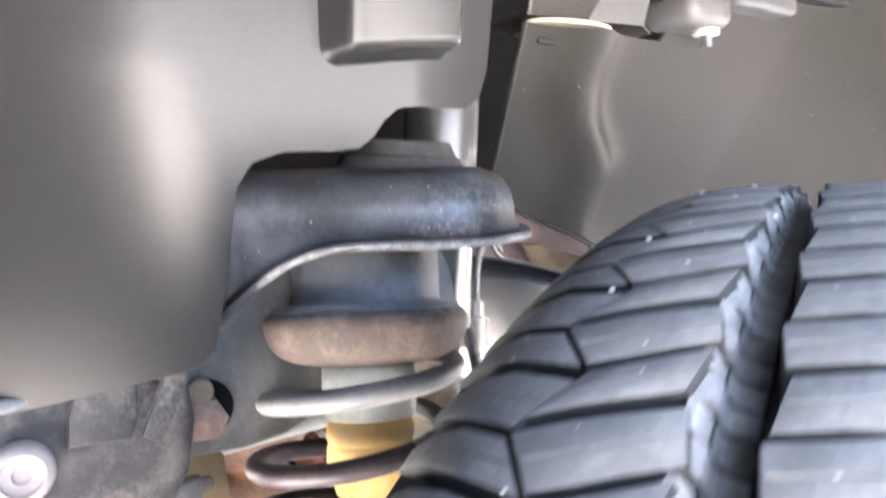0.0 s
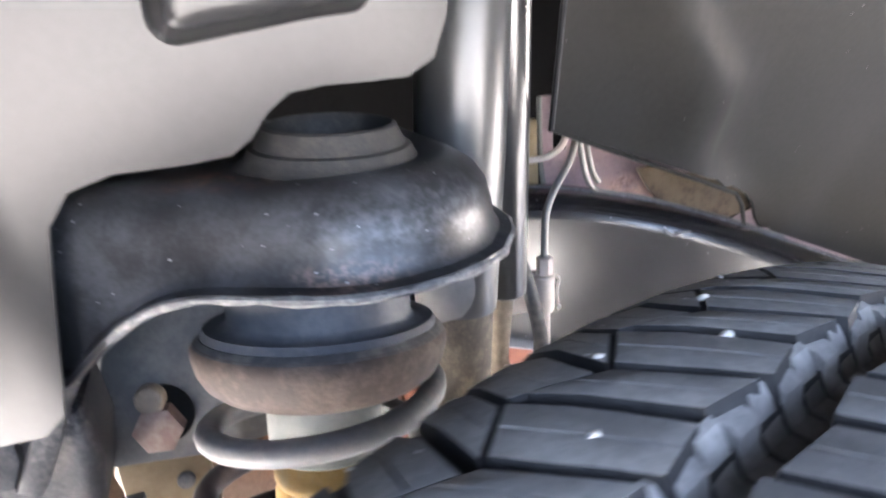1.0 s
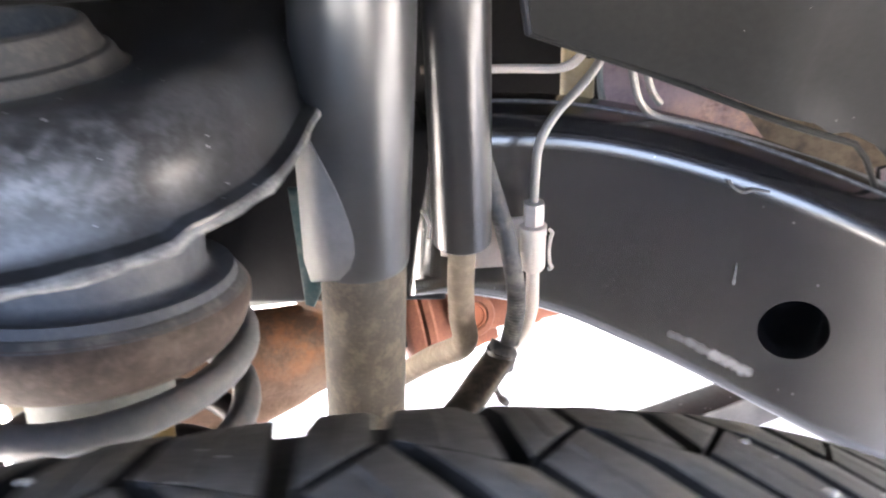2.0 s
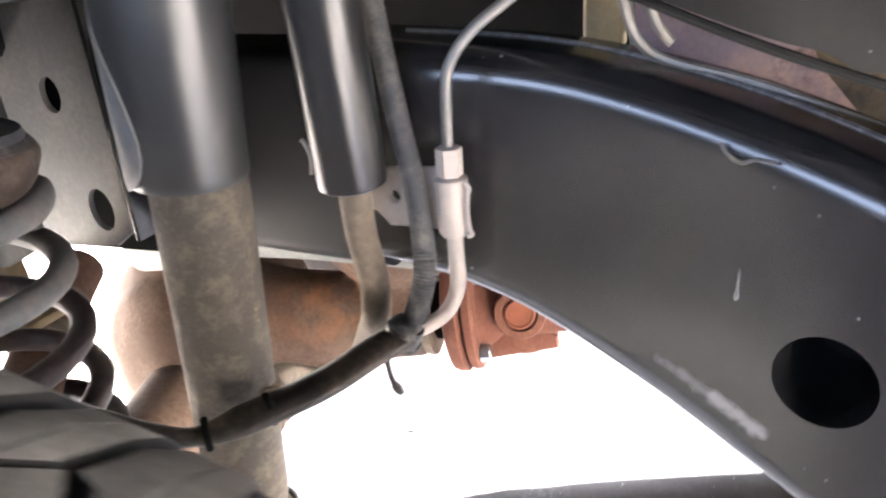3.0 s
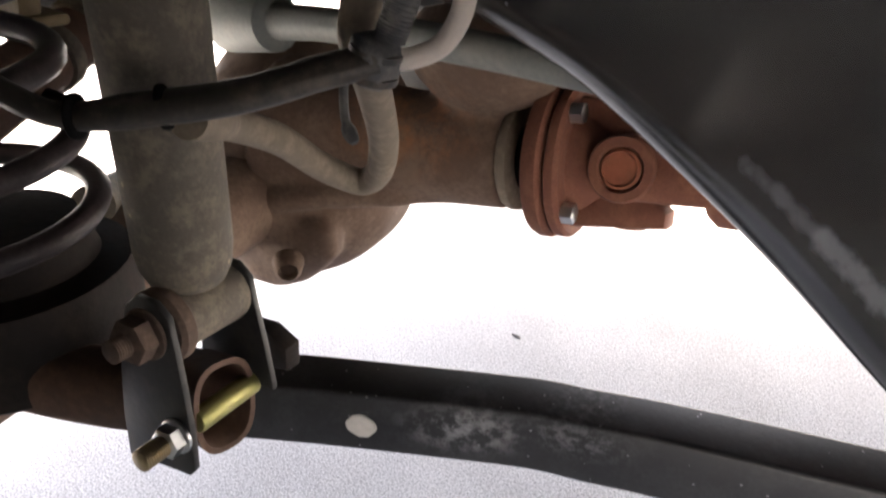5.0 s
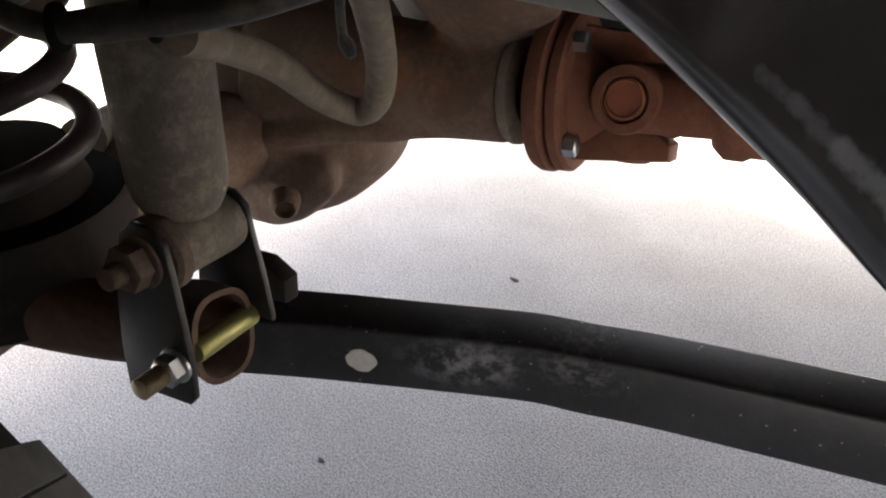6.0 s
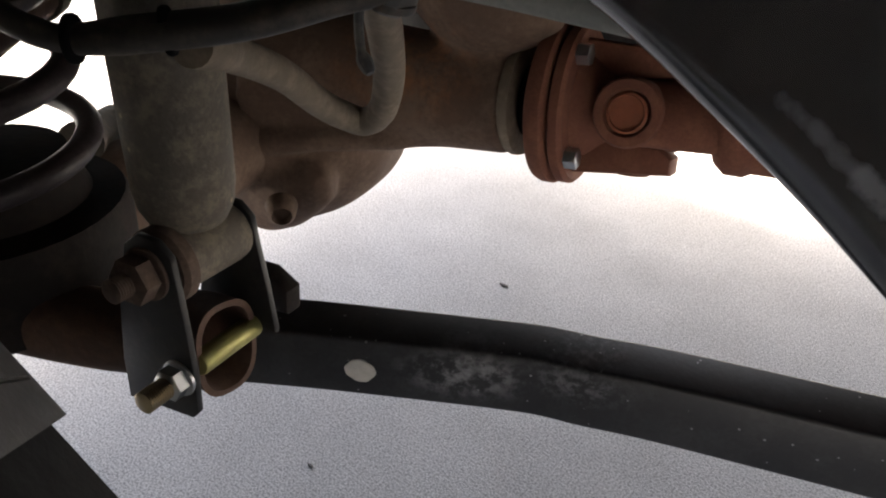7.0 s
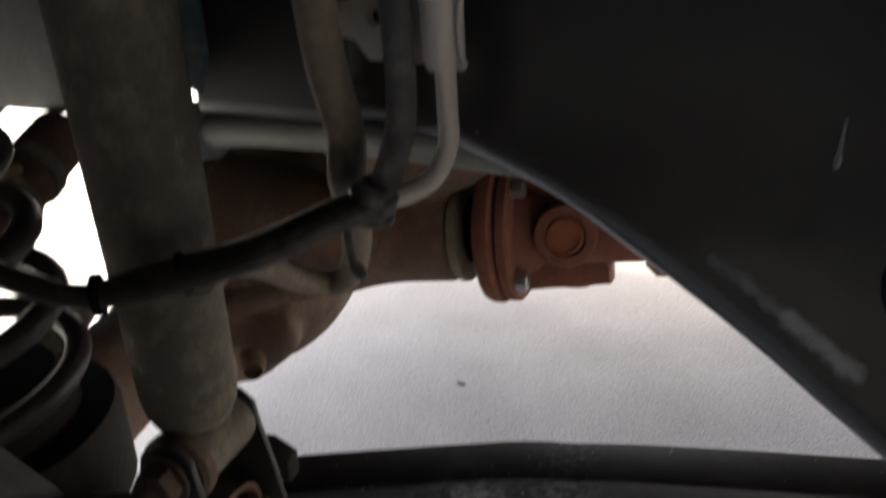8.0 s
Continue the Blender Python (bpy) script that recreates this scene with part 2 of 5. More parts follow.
M_WORN = material("worn_grey_edge", (0.13, 0.135, 0.14), 0.5, dust=(0.32, 0.30, 0.28), dusty=0.7, size=0.012, grain=0.002, bump=0.4)
M_STRAP = material("dusty_black_rubber", (0.022, 0.021, 0.02), 0.42, dust=(0.16, 0.12, 0.09), dusty=0.4, size=0.015)
M_LOOM = material("dusty_rubber_sleeve", (0.030, 0.026, 0.023), 0.5, dust=(0.16, 0.125, 0.095), dusty=0.6, size=0.02)
M_WHITE = material("beige_fitting", (0.50, 0.44, 0.39), 0.55, dust=(0.5, 0.43, 0.36), dusty=0.4, size=0.01)
M_ZINC = material("zinc_bolt", (0.58, 0.60, 0.62), 0.3, 1.0, dusty=0.25, size=0.006)
M_BRASS = material("dull_brass_thread", (0.40, 0.32, 0.20), 0.35, 1.0, dusty=0.3, size=0.006)
M_GOLD = material("gold_zinc_sleeve", (0.40, 0.38, 0.15), 0.5, 0.8, dusty=0.2, size=0.006)
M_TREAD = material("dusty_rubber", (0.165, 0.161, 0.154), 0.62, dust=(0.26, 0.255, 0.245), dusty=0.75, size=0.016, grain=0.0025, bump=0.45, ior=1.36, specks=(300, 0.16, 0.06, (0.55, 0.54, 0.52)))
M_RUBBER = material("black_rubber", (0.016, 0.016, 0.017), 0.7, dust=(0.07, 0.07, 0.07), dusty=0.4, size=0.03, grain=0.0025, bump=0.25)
M_DUSTRUB = material("dust_caked_rubber", (0.20, 0.195, 0.188), 0.9, dust=(0.33, 0.32, 0.305), dusty=0.7, size=0.012, grain=0.002, bump=0.4)
M_STONE = material("pale_stone", (0.6, 0.57, 0.52), 0.8, size=0.003, grain=0.001)
M_TAN = material("tan_shield", (0.15, 0.11, 0.065), 0.8, dust=(0.05, 0.032, 0.022), dusty=0.9, size=0.018, bump=0.4)
M_BEIGE = material("beige_body_paint", (0.30, 0.26, 0.20), 0.45, dusty=0.3)
M_GREYSTEEL = material("dusty_grey_steel", (0.155, 0.165, 0.155), 0.6, dust=(0.26, 0.245, 0.215), dusty=0.4, size=0.03)
M_GREYDARK = material("dark_dusty_steel", (0.085, 0.088, 0.088), 0.6, dust=(0.19, 0.18, 0.165), dusty=0.5, size=0.02)
M_PALESTEEL = material("pale_dusty_steel", (0.21, 0.207, 0.203), 0.6, dust=(0.33, 0.31, 0.28), dusty=0.5, size=0.03)
M_TEAL = material("teal_paint", (0.016, 0.055, 0.064), 0.6, dust=(0.2, 0.2, 0.17), dusty=0.4, size=0.01)
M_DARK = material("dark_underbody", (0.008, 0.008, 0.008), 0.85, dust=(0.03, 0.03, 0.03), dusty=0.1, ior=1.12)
M_PIPE = material("steel_pipe", (0.20, 0.19, 0.18), 0.45, 0.4, dusty=0.3, size=0.01)


def ground_material():
    m = bpy.data.materials.new("pale_screed")
    m.use_nodes = True
    n, l = m.node_tree.nodes, m.node_tree.links
    b = n["Principled BSDF"]
    pos = n.new("ShaderNodeNewGeometry")
    grit = n.new("ShaderNodeTexVoronoi")
    grit.inputs["Scale"].default_value = 430
    speck = n.new("ShaderNodeTexNoise")
    speck.inputs["Scale"].default_value, speck.inputs["Detail"].default_value = 440, 2
    wide = n.new("ShaderNodeTexNoise")
    wide.inputs["Scale"].default_value, wide.inputs["Detail"].default_value = 5, 4
    for tex in (grit, speck, wide):
        l.new(pos.outputs["Position"], tex.inputs["Vector"])
    ramp = n.new("ShaderNodeValToRGB")
    e = ramp.color_ramp.elements
    e[0].position, e[0].color = 0.32, (0.42, 0.40, 0.395, 1)
    e[1].position, e[1].color = 0.58, (0.90, 0.875, 0.86, 1)
    l.new(speck.outputs["Fac"], ramp.inputs["Fac"])
    tone = n.new("ShaderNodeMix")
    tone.data_type, tone.blend_type = "RGBA", "MULTIPLY"
    tone.inputs["Factor"].default_value = 0.4
    l.new(ramp.outputs[0], tone.inputs["A"])
    l.new(grit.outputs["Color"], tone.inputs["B"])
    grey = n.new("ShaderNodeMix")
    grey.data_type = "RGBA"
    grey.inputs["Factor"].default_value = 0.55
    l.new(ramp.outputs[0], grey.inputs["A"])
    bw = n.new("ShaderNodeRGBToBW")
    l.new(tone.outputs["Result"], bw.inputs[0])
    l.new(bw.outputs[0], grey.inputs["B"])
    stain = n.new("ShaderNodeMapRange")
    stain.inputs[1].default_value, stain.inputs[2].default_value = 0.3, 0.7
    stain.inputs[3].default_value, stain.inputs[4].default_value = 0.85, 1.1
    l.new(wide.outputs["Fac"], stain.inputs[0])
    fin = n.new("ShaderNodeVectorMath")
    fin.operation = "SCALE"
    l.new(grey.outputs["Result"], fin.inputs[0])
    l.new(stain.outputs[0], fin.inputs["Scale"])
    l.new(fin.outputs[0], b.inputs["Base Color"])
    b.inputs["Roughness"].default_value = 0.8
    rise = n.new("ShaderNodeBump")
    rise.inputs["Strength"].default_value, rise.inputs["Distance"].default_value = 0.5, 0.002
    l.new(speck.outputs["Fac"], rise.inputs["Height"])
    l.new(rise.outputs[0], b.inputs["Normal"])
    return m


M_GROUND = ground_material()

# ---- building helpers ----
BASE = {}


def thing(name, at, label, category, group="", kind=""):
    ob = new(name)
    ob.location = at
    ob.empty_display_size = 0.02
    BASE[ob] = Vector(at)
    return tagged(ob, label, category, group, kind)


def finish(bm, smooth=40):
    bmesh.ops.remove_doubles(bm, verts=bm.verts, dist=1e-6)
    bmesh.ops.recalc_face_normals(bm, faces=bm.faces)
    lim = radians(smooth)
    for fc in bm.faces:
        fc.smooth = True
    for e in bm.edges:
        if len(e.link_faces) == 2 and e.calc_face_angle(0) > lim:
            e.smooth = False


def part(name, bm, mat, parent, label=""):
    """Links a bmesh, given in world metres, as one mesh under a thing or a part."""
    finish(bm)
    root = BASE[parent]
    bmesh.ops.translate(bm, vec=-root, verts=bm.verts)
    me = bpy.data.meshes.new(name)
    bm.to_mesh(me)
    bm.free()
    me.materials.append(mat)
    ob = new(name, me)
    ob.parent = parent
    BASE[ob] = root
    return tagged(ob, label)


def solid(name, bm, mat, label, category, at=(0, 0, 0), group="", kind=""):
    """A thing that is one mesh."""
    finish(bm)
    bmesh.ops.translate(bm, vec=-Vector(at), verts=bm.verts)
    me = bpy.data.meshes.new(name)
    bm.to_mesh(me)
    bm.free()
    me.materials.append(mat)
    ob = new(name, me)
    ob.location = at
    BASE[ob] = Vector(at)
    return tagged(ob, label, category, group, kind)


def smooth_line(pts, steps=8, closed=False):
    """Catmull-Rom through the points."""
    P = [Vector(p) for p in pts]
    n = len(P)
    out = []
    for i in range(n if closed else n - 1):
        a, b, c, d = (P[(i - 1) % n], P[i], P[(i + 1) % n], P[(i + 2) % n]) if closed else (P[max(i - 1, 0)], P[i], P[i + 1], P[min(i + 2, n - 1)])
        for k in range(steps):
            t = k / steps
            out.append(0.5 * (2 * b + (c - a) * t + (2 * a - 5 * b + 4 * c - d) * t * t + (3 * b - a - 3 * c + d) * t ** 3))
    if not closed:
        out.append(P[-1])
    return out


def rings(bm, loops, closed_u=True, cap=True):
    rows = [[bm.verts.new(p) for p in loop] for loop in loops]
    for a, b in zip(rows, rows[1:]):
        m = len(a)
        for i in range(m if closed_u else m - 1):
            bm.faces.new((a[i], a[(i + 1) % m], b[(i + 1) % m], b[i]))
    if cap:
        bm.faces.new(rows[0][::-1])
        bm.faces.new(rows[-1])
    return rows


def sweep(pts, radius, segs=12, bm=None, ridges=0.0, every=2, flat=1.0):
    """A round (or, with flat, oval) bar along a line. ridges: relief of a corrugated hose."""
    bm = bm or bmesh.new()
    P = [Vector(p) for p in pts]
    up = None
    loops = []
    for i, p in enumerate(P):
        t = (P[min(i + 1, len(P) - 1)] - P[max(i - 1, 0)]).normalized()
        if up is None:
            up = t.orthogonal().normalized()
        up = (up - t * up.dot(t)).normalized()
        side = t.cross(up)
        r = (radius[i] if isinstance(radius, (list, tuple)) else radius) + (ridges if (i // every) % 2 else 0)
        loops.append([p + r * (math.cos(2 * math.pi * k / segs) * up + flat * math.sin(2 * math.pi * k / segs) * side) for k in range(segs)])
    rings(bm, loops)
    return bm


def axes_of(d):
    d = Vector(d).normalized()
    u = d.cross(Vector((0, 0, 1)))
    u = d.orthogonal().normalized() if u.length < 1e-3 else u.normalized()
    return d, u, u.cross(d) * -1


def lathe(at, way, profile, segs=40, bm=None, cap=True):
    """profile: pairs of (radius, distance along way)."""
    bm = bm or bmesh.new()
    d, u, v = axes_of(way)
    at = Vector(at)
    loops = [[at + d * h + r * (math.cos(2 * math.pi * k / segs) * u + math.sin(2 * math.pi * k / segs) * v) for k in range(segs)] for r, h in profile]
    rings(bm, loops, cap=cap)
    return bm


def rounded(r, a, b, e=0.002):
    """Profile of a cylinder from a to b with rounded rims."""
    return [(r - e, a), (r - 0.3 * e, a + 0.3 * e), (r, a + e), (r, b - e), (r - 0.3 * e, b - 0.3 * e), (r - e, b)]


def hexagon(at, way, across, a, b, bm=None, spin=0.0):
    bm = bm or bmesh.new()
    d, u, v = axes_of(way)
    at, R, e = Vector(at), across / math.sqrt(3), 0.08 * across
    loops = []
    for r, h in ((R - e, a), (R, a + e * 0.6), (R, b - e * 0.6), (R - e, b)):
        loops.append([at + d * h + r * (math.cos(math.pi * k / 3 + spin) * u + math.sin(math.pi * k / 3 + spin) * v) for k in range(6)])
    rings(bm, loops)
    return bm


def inset(loop, by):
    """A 2D loop (counter-clockwise) moved inwards."""
    out = []
    n = len(loop)
    for i in range(n):
        a, b, c = Vector(loop[i - 1]), Vector(loop[i]), Vector(loop[(i + 1) % n])
        t1, t2 = (b - a), (c - b)
        t1 = t1.normalized() if t1.length > 1e-9 else t2.normalized()
        t2 = t2.normalized() if t2.length > 1e-9 else t1
        nrm = Vector((-(t1 + t2).y, (t1 + t2).x))
        nrm = nrm.normalized() if nrm.length > 1e-6 else Vector((-t1.y, t1.x))
        out.append(b + nrm * by / max(0.45, nrm.dot(Vector((-t1.y, t1.x)))))
    return out


def circle2(c, r, n=28):
    return [Vector((c[0] + r * math.cos(2 * math.pi * k / n), c[1] + r * math.sin(2 * math.pi * k / n))) for k in range(n)]


def plate(outline, to3d, thick, r=0.001, holes=(), bm=None):
    """A plate with rounded rims and open holes. outline: 2D loop, counter-clockwise; to3d(u, v, depth)."""
    bm = bm or bmesh.new()
    outline = [Vector(p) for p in outline]
    k = 6 if r > 0.005 else 2
    arc = [(r - r * math.sin(0.5 * math.pi * i / k), r - r * math.cos(0.5 * math.pi * i / k)) for i in range(k + 1)]
    if r > 0.005:
        arc = [(r + 0.0015, 0.0)] + arc
    prof = arc + [(i, thick - h) for i, h in arc[::-1]]
    loops = [[Vector((*p, h)) for p in inset(outline, i)] for i, h in prof]
    rowsets = [[[bm.verts.new(p) for p in lp] for lp in loops]]
    for hole in holes:
        hl = [[Vector((*p, h)) for p in hole] for h in (0.0, thick)]
        rowsets.append([[bm.verts.new(p) for p in lp] for lp in hl])
    for rows in rowsets:
        for a, b in zip(rows, rows[1:]):
            m = len(a)
            for i in range(m):
                bm.faces.new((a[i], a[(i + 1) % m], b[(i + 1) % m], b[i]))
    for end in (0, -1):
        edges = []
        for rows in rowsets:
            lp = rows[end]
            edges += [bm.edges.get((lp[i], lp[(i + 1) % len(lp)])) or bm.edges.new((lp[i], lp[(i + 1) % len(lp)])) for i in range(len(lp))]
        bmesh.ops.triangle_fill(bm, edges=edges, use_beauty=True, use_dissolve=False)
    for v in bm.verts:
        v.co = to3d(*v.co)
    return bm


def wedge_plane(at, u, v):
    """to3d for a plane plate: u and v axes, depth along their cross product."""
    at, u, v = Vector(at), Vector(u).normalized(), Vector(v).normalized()
    w = u.cross(v)
    return lambda a, b, c: at + a * u + b * v + c * w


def box(at, size, r=0.002, turn=None, bm=None):
    """A block with rounded edges, centred."""
    bm = bm or bmesh.new()
    sx, sy, sz = (s / 2 for s in size)
    lp = [(-sx, -sy), (sx, -sy), (sx, sy), (-sx, sy)]
    m = Matrix.Translation(at) @ (turn or Matrix())
    fine = []
    for i, (x, y) in enumerate(lp):
        for k in range(4):
            a = math.pi + i * math.pi / 2 + k * math.pi / 6
            fine.append((x - math.copysign(r, x) + r * math.cos(a), y - math.copysign(r, y) + r * math.sin(a)))
    return plate(fine, lambda a, b, c: m @ Vector((a, b, c - sz)), 2 * sz, min(r, sz * 0.9), bm=bm)


# ---- setting ----
def quad_sheet(x0, x1, y0, y1, z, n=1):
    bm = bmesh.new()
    vs = [[bm.verts.new((x0 + (x1 - x0) * i / n, y0 + (y1 - y0) * j / n, z)) for j in range(n + 1)] for i in range(n + 1)]
    for i in range(n):
        for j in range(n):
            bm.faces.new((vs[i][j], vs[i + 1][j], vs[i + 1][j + 1], vs[i][j + 1]))
    return bm


solid("ground", quad_sheet(-150, 150, -150, 150, 0.0, 4), M_GROUND, "pale speckled fine asphalt ground under the vehicle", "ground", kind="structure")

SPOT_A, SPOT_B = (-0.153, 0.670, 0.0), (-0.104, 0.262, 0.0)
M_DARKLEAF = material("dry_leaf", (0.20, 0.185, 0.17), 0.8)
for at, s in ((SPOT_A, 0.0045), (SPOT_B, 0.0025)):
    bm = bmesh.new()
    bmesh.ops.create_icosphere(bm, subdivisions=2, radius=1.0)
    for v in bm.verts:
        v.co = Vector((v.co.x * s * 1.8, v.co.y * s * 0.7, 0.0012 + v.co.z * 0.0015)) * (1 + 0.4 * noise.noise(v.co * 2 + Vector(at) * 9)) + Vector(at)
    solid("leaf_scrap", bm, M_DARKLEAF, "dark dry scrap of leaf lying on the ground", "leaf", at=at, group="litter on the ground")

# plain unseen body panels, added to keep daylight out of arch and engine bay
solid("ceiling", box((1.19, 0.58, 1.01), (3.52, 2.04, 0.04), 0.01), M_DARK, "unseen dark underside of the body, added to block the sky above the suspension", "ceiling", at=(0.1, 0.28, 1.01), kind="structure")
solid("wall_inner", box((0.10, 0.42, 0.80), (1.25, 0.03, 0.42), 0.01), M_DARK, "near-black engine bay side, added to close off light behind the wheel arch", "wall", at=(-0.13, 0.42, 0.59), kind="structure")
solid("wall_front", box((-0.58, 0.45, 0.79), (0.04, 1.78, 0.48), 0.015), M_DARK, "unseen dark front wall of the wheel arch, added to block light", "wall", at=(-0.58, 0.45, 0.55), kind="structure")
solid("wall_corner", box((-0.56, -0.135, 0.47), (0.04, 0.61, 0.20), 0.015), M_DARK, "unseen dark bumper corner, added to block low light from ahead", "wall", at=(-0.56, -0.135, 0.37), kind="structure")
solid("wall_side", box((1.685, -0.44, 0.71), (2.55, 0.03, 0.56), 0.01), M_DARK, "unseen plain fender and door sill behind the wheel, added to shade the arch", "wall", at=(1.685, -0.44, 0.43), kind="structure")

solid("wall_fender", box((-0.44, -0.44, 0.635), (0.32, 0.03, 0.67), 0.01), M_DARK, "unseen plain fender corner ahead of the wheel, added to block outside light", "wall", at=(-0.44, -0.44, 0.30), kind="structure")
solid("fender_skirt", box((0.05, -0.44, 0.98), (0.72, 0.03, 0.16), 0.01), M_DARK, "unseen plain fender over the wheel, added to block the sky", "wall", at=(0.05, -0.44, 0.90), kind="structure")
# unseen slab, added only to deepen the shade under the body
solid("underbody", box((1.55, 1.02, 0.78), (2.75, 1.10, 0.41), 0.01), M_DARK, "unseen dark floor slab behind the rail, added to deepen the shade", "underbody", at=(1.55, 1.02, 0.575), kind="structure")

# ---- chassis rail ----
def face_y(x):
    """The rail's outer face in plan: nearly straight at the front, then swept outwards."""
    bend = 0.5 * (min(max(x, 0.18), 0.29) - 0.18) ** 2 * 3.909
    return 0.1685 + 0.10 * (x - 0.18) - bend - 0.43 * max(0.0, x - 0.29)


def face_way(x):
    """The way into the rail, square to its face."""
    lean = 0.10 - 3.909 * (min(max(x, 0.18), 0.29) - 0.18)
    return Vector((-lean, 1.0, 0.0)).normalized()


def build_rail():
    rail = thing("chassis_rail", (0.3, 0.2, 0.43), "glossy black box-section chassis rail arching over the axle", "chassis rail")
    top = [(0.75, 0.48), (0.58, 0.536), (0.482, 0.573), (0.3884, 0.6122), (0.3506, 0.628), (0.3029, 0.6447), (0.241, 0.6623), (0.1938, 0.6713), (0.1378, 0.6762), (0.1215, 0.6777)]
    bottom = [(0.105, 0.5605), (0.1309, 0.5595), (0.1577, 0.5538), (0.1938, 0.5405), (0.2182, 0.5284), (0.2436, 0.5152), (0.2889, 0.4935), (0.3199, 0.4783), (0.3836, 0.4491), (0.47, 0.42), (0.6, 0.403), (0.75, 0.395)]
    outline = [Vector((p.x, p.y)) for p in smooth_line([(x, z, 0) for x, z in bottom], 4)] + [Vector((p.x, p.y)) for p in smooth_line([(x, z, 0) for x, z in top], 4)]

    def place(x, z, depth):
        return Vector((x, face_y(x), z)) + face_way(x) * (depth + 0.03 * max(0.0, z - 0.54))

    hole = circle2((0.3350, 0.5435), 0.0205, 32)
    hole = [Vector((0.3350 + (p.x - 0.3350) * 0.92, p.y)) for p in hole]
    part("rail", plate(outline, place, 0.072, 0.017, holes=[hole]), M_BLACK, rail)
    front = [(-0.030, 0.5425), (0.0, 0.546), (0.05, 0.5495), (0.10, 0.5535), (0.128, 0.5558), (0.128, 0.672), (-0.030, 0.672)]
    part("front_section", plate(front, lambda a, b, c: Vector((a, 0.169 + c + 0.20 * (0.128 - a), b)), 0.06, 0.010), M_FRAME, rail)
    seam = smooth_line([(x, z, 0) for x, z in top[1:-1]], 6)
    part("weld_seam", sweep([place(p.x, p.y - 0.0012, 0.036) for p in seam], 0.0026, 8), M_SCUFF, rail, "worn grey weld seam")
    # near-black cup closing the hole, in place of the shade inside
    across = face_way(0.335)
    c = Vector((0.335, face_y(0.335), 0.5435))
    part("hole_shade", lathe(c + across * 0.03, across, [(0.0209, -0.025), (0.0209, 0.03), (0.0, 0.031)], 32, cap=False), M_DARK, rail, "near-black cup standing in for the shade inside the rail hole")
    # scratches and a bead of sealant
    part("scuff_chip", sweep([place(0.2678, 0.5340, 0.0012), place(0.2690, 0.5332, 0.0010), place(0.2702, 0.5322, 0.0012)], [0.0010, 0.0016, 0.0009], 8), M_PATCH, rail, "pale chip")
    a, b = Vector((0.3000, face_y(0.3000) + 0.0002, 0.585)), Vector((0.2998, face_y(0.2998) + 0.0002, 0.5705))
    line = [a.lerp(b, i / 6) for i in range(7)]
    part("scratch", sweep(line, [0.0002, 0.0004, 0.0003, 0.0006, 0.0005, 0.0011, 0.0006], 6), M_SCUFF, rail)
    pts = [(0.2885, 0.6375), (0.291, 0.6335), (0.2965, 0.6305), (0.302, 0.6325), (0.309, 0.632)]
    part("loose_wire", sweep(smooth_line([(x, face_y(x) - 0.002, z) for x, z in pts], 5), 0.0008, 6), M_DARKHOSE, rail)


M_SCUFF = material("grey_scuff", (0.085, 0.086, 0.092), 0.45, dust=(0.24, 0.245, 0.26), dusty=0.75, size=0.004, grain=0.0015, bump=0.2)
build_rail()


# ---- left inner liner with its raised pad ----
def liner_y(x, z):
    # leaning out a little over the wheel, and turned away towards the front
    front = max(0.0, -x - 0.108 + 0.22 * max(0.0, 0.79 - z))
    turned = 0.45 * (math.hypot(front, 0.03) - 0.03)
    return -0.036 - 0.06 * (z - 0.80) + turned + 0.25 * max(0.0, x) ** 1.2 - 0.25 * max(0, z - 0.86) ** 1.5


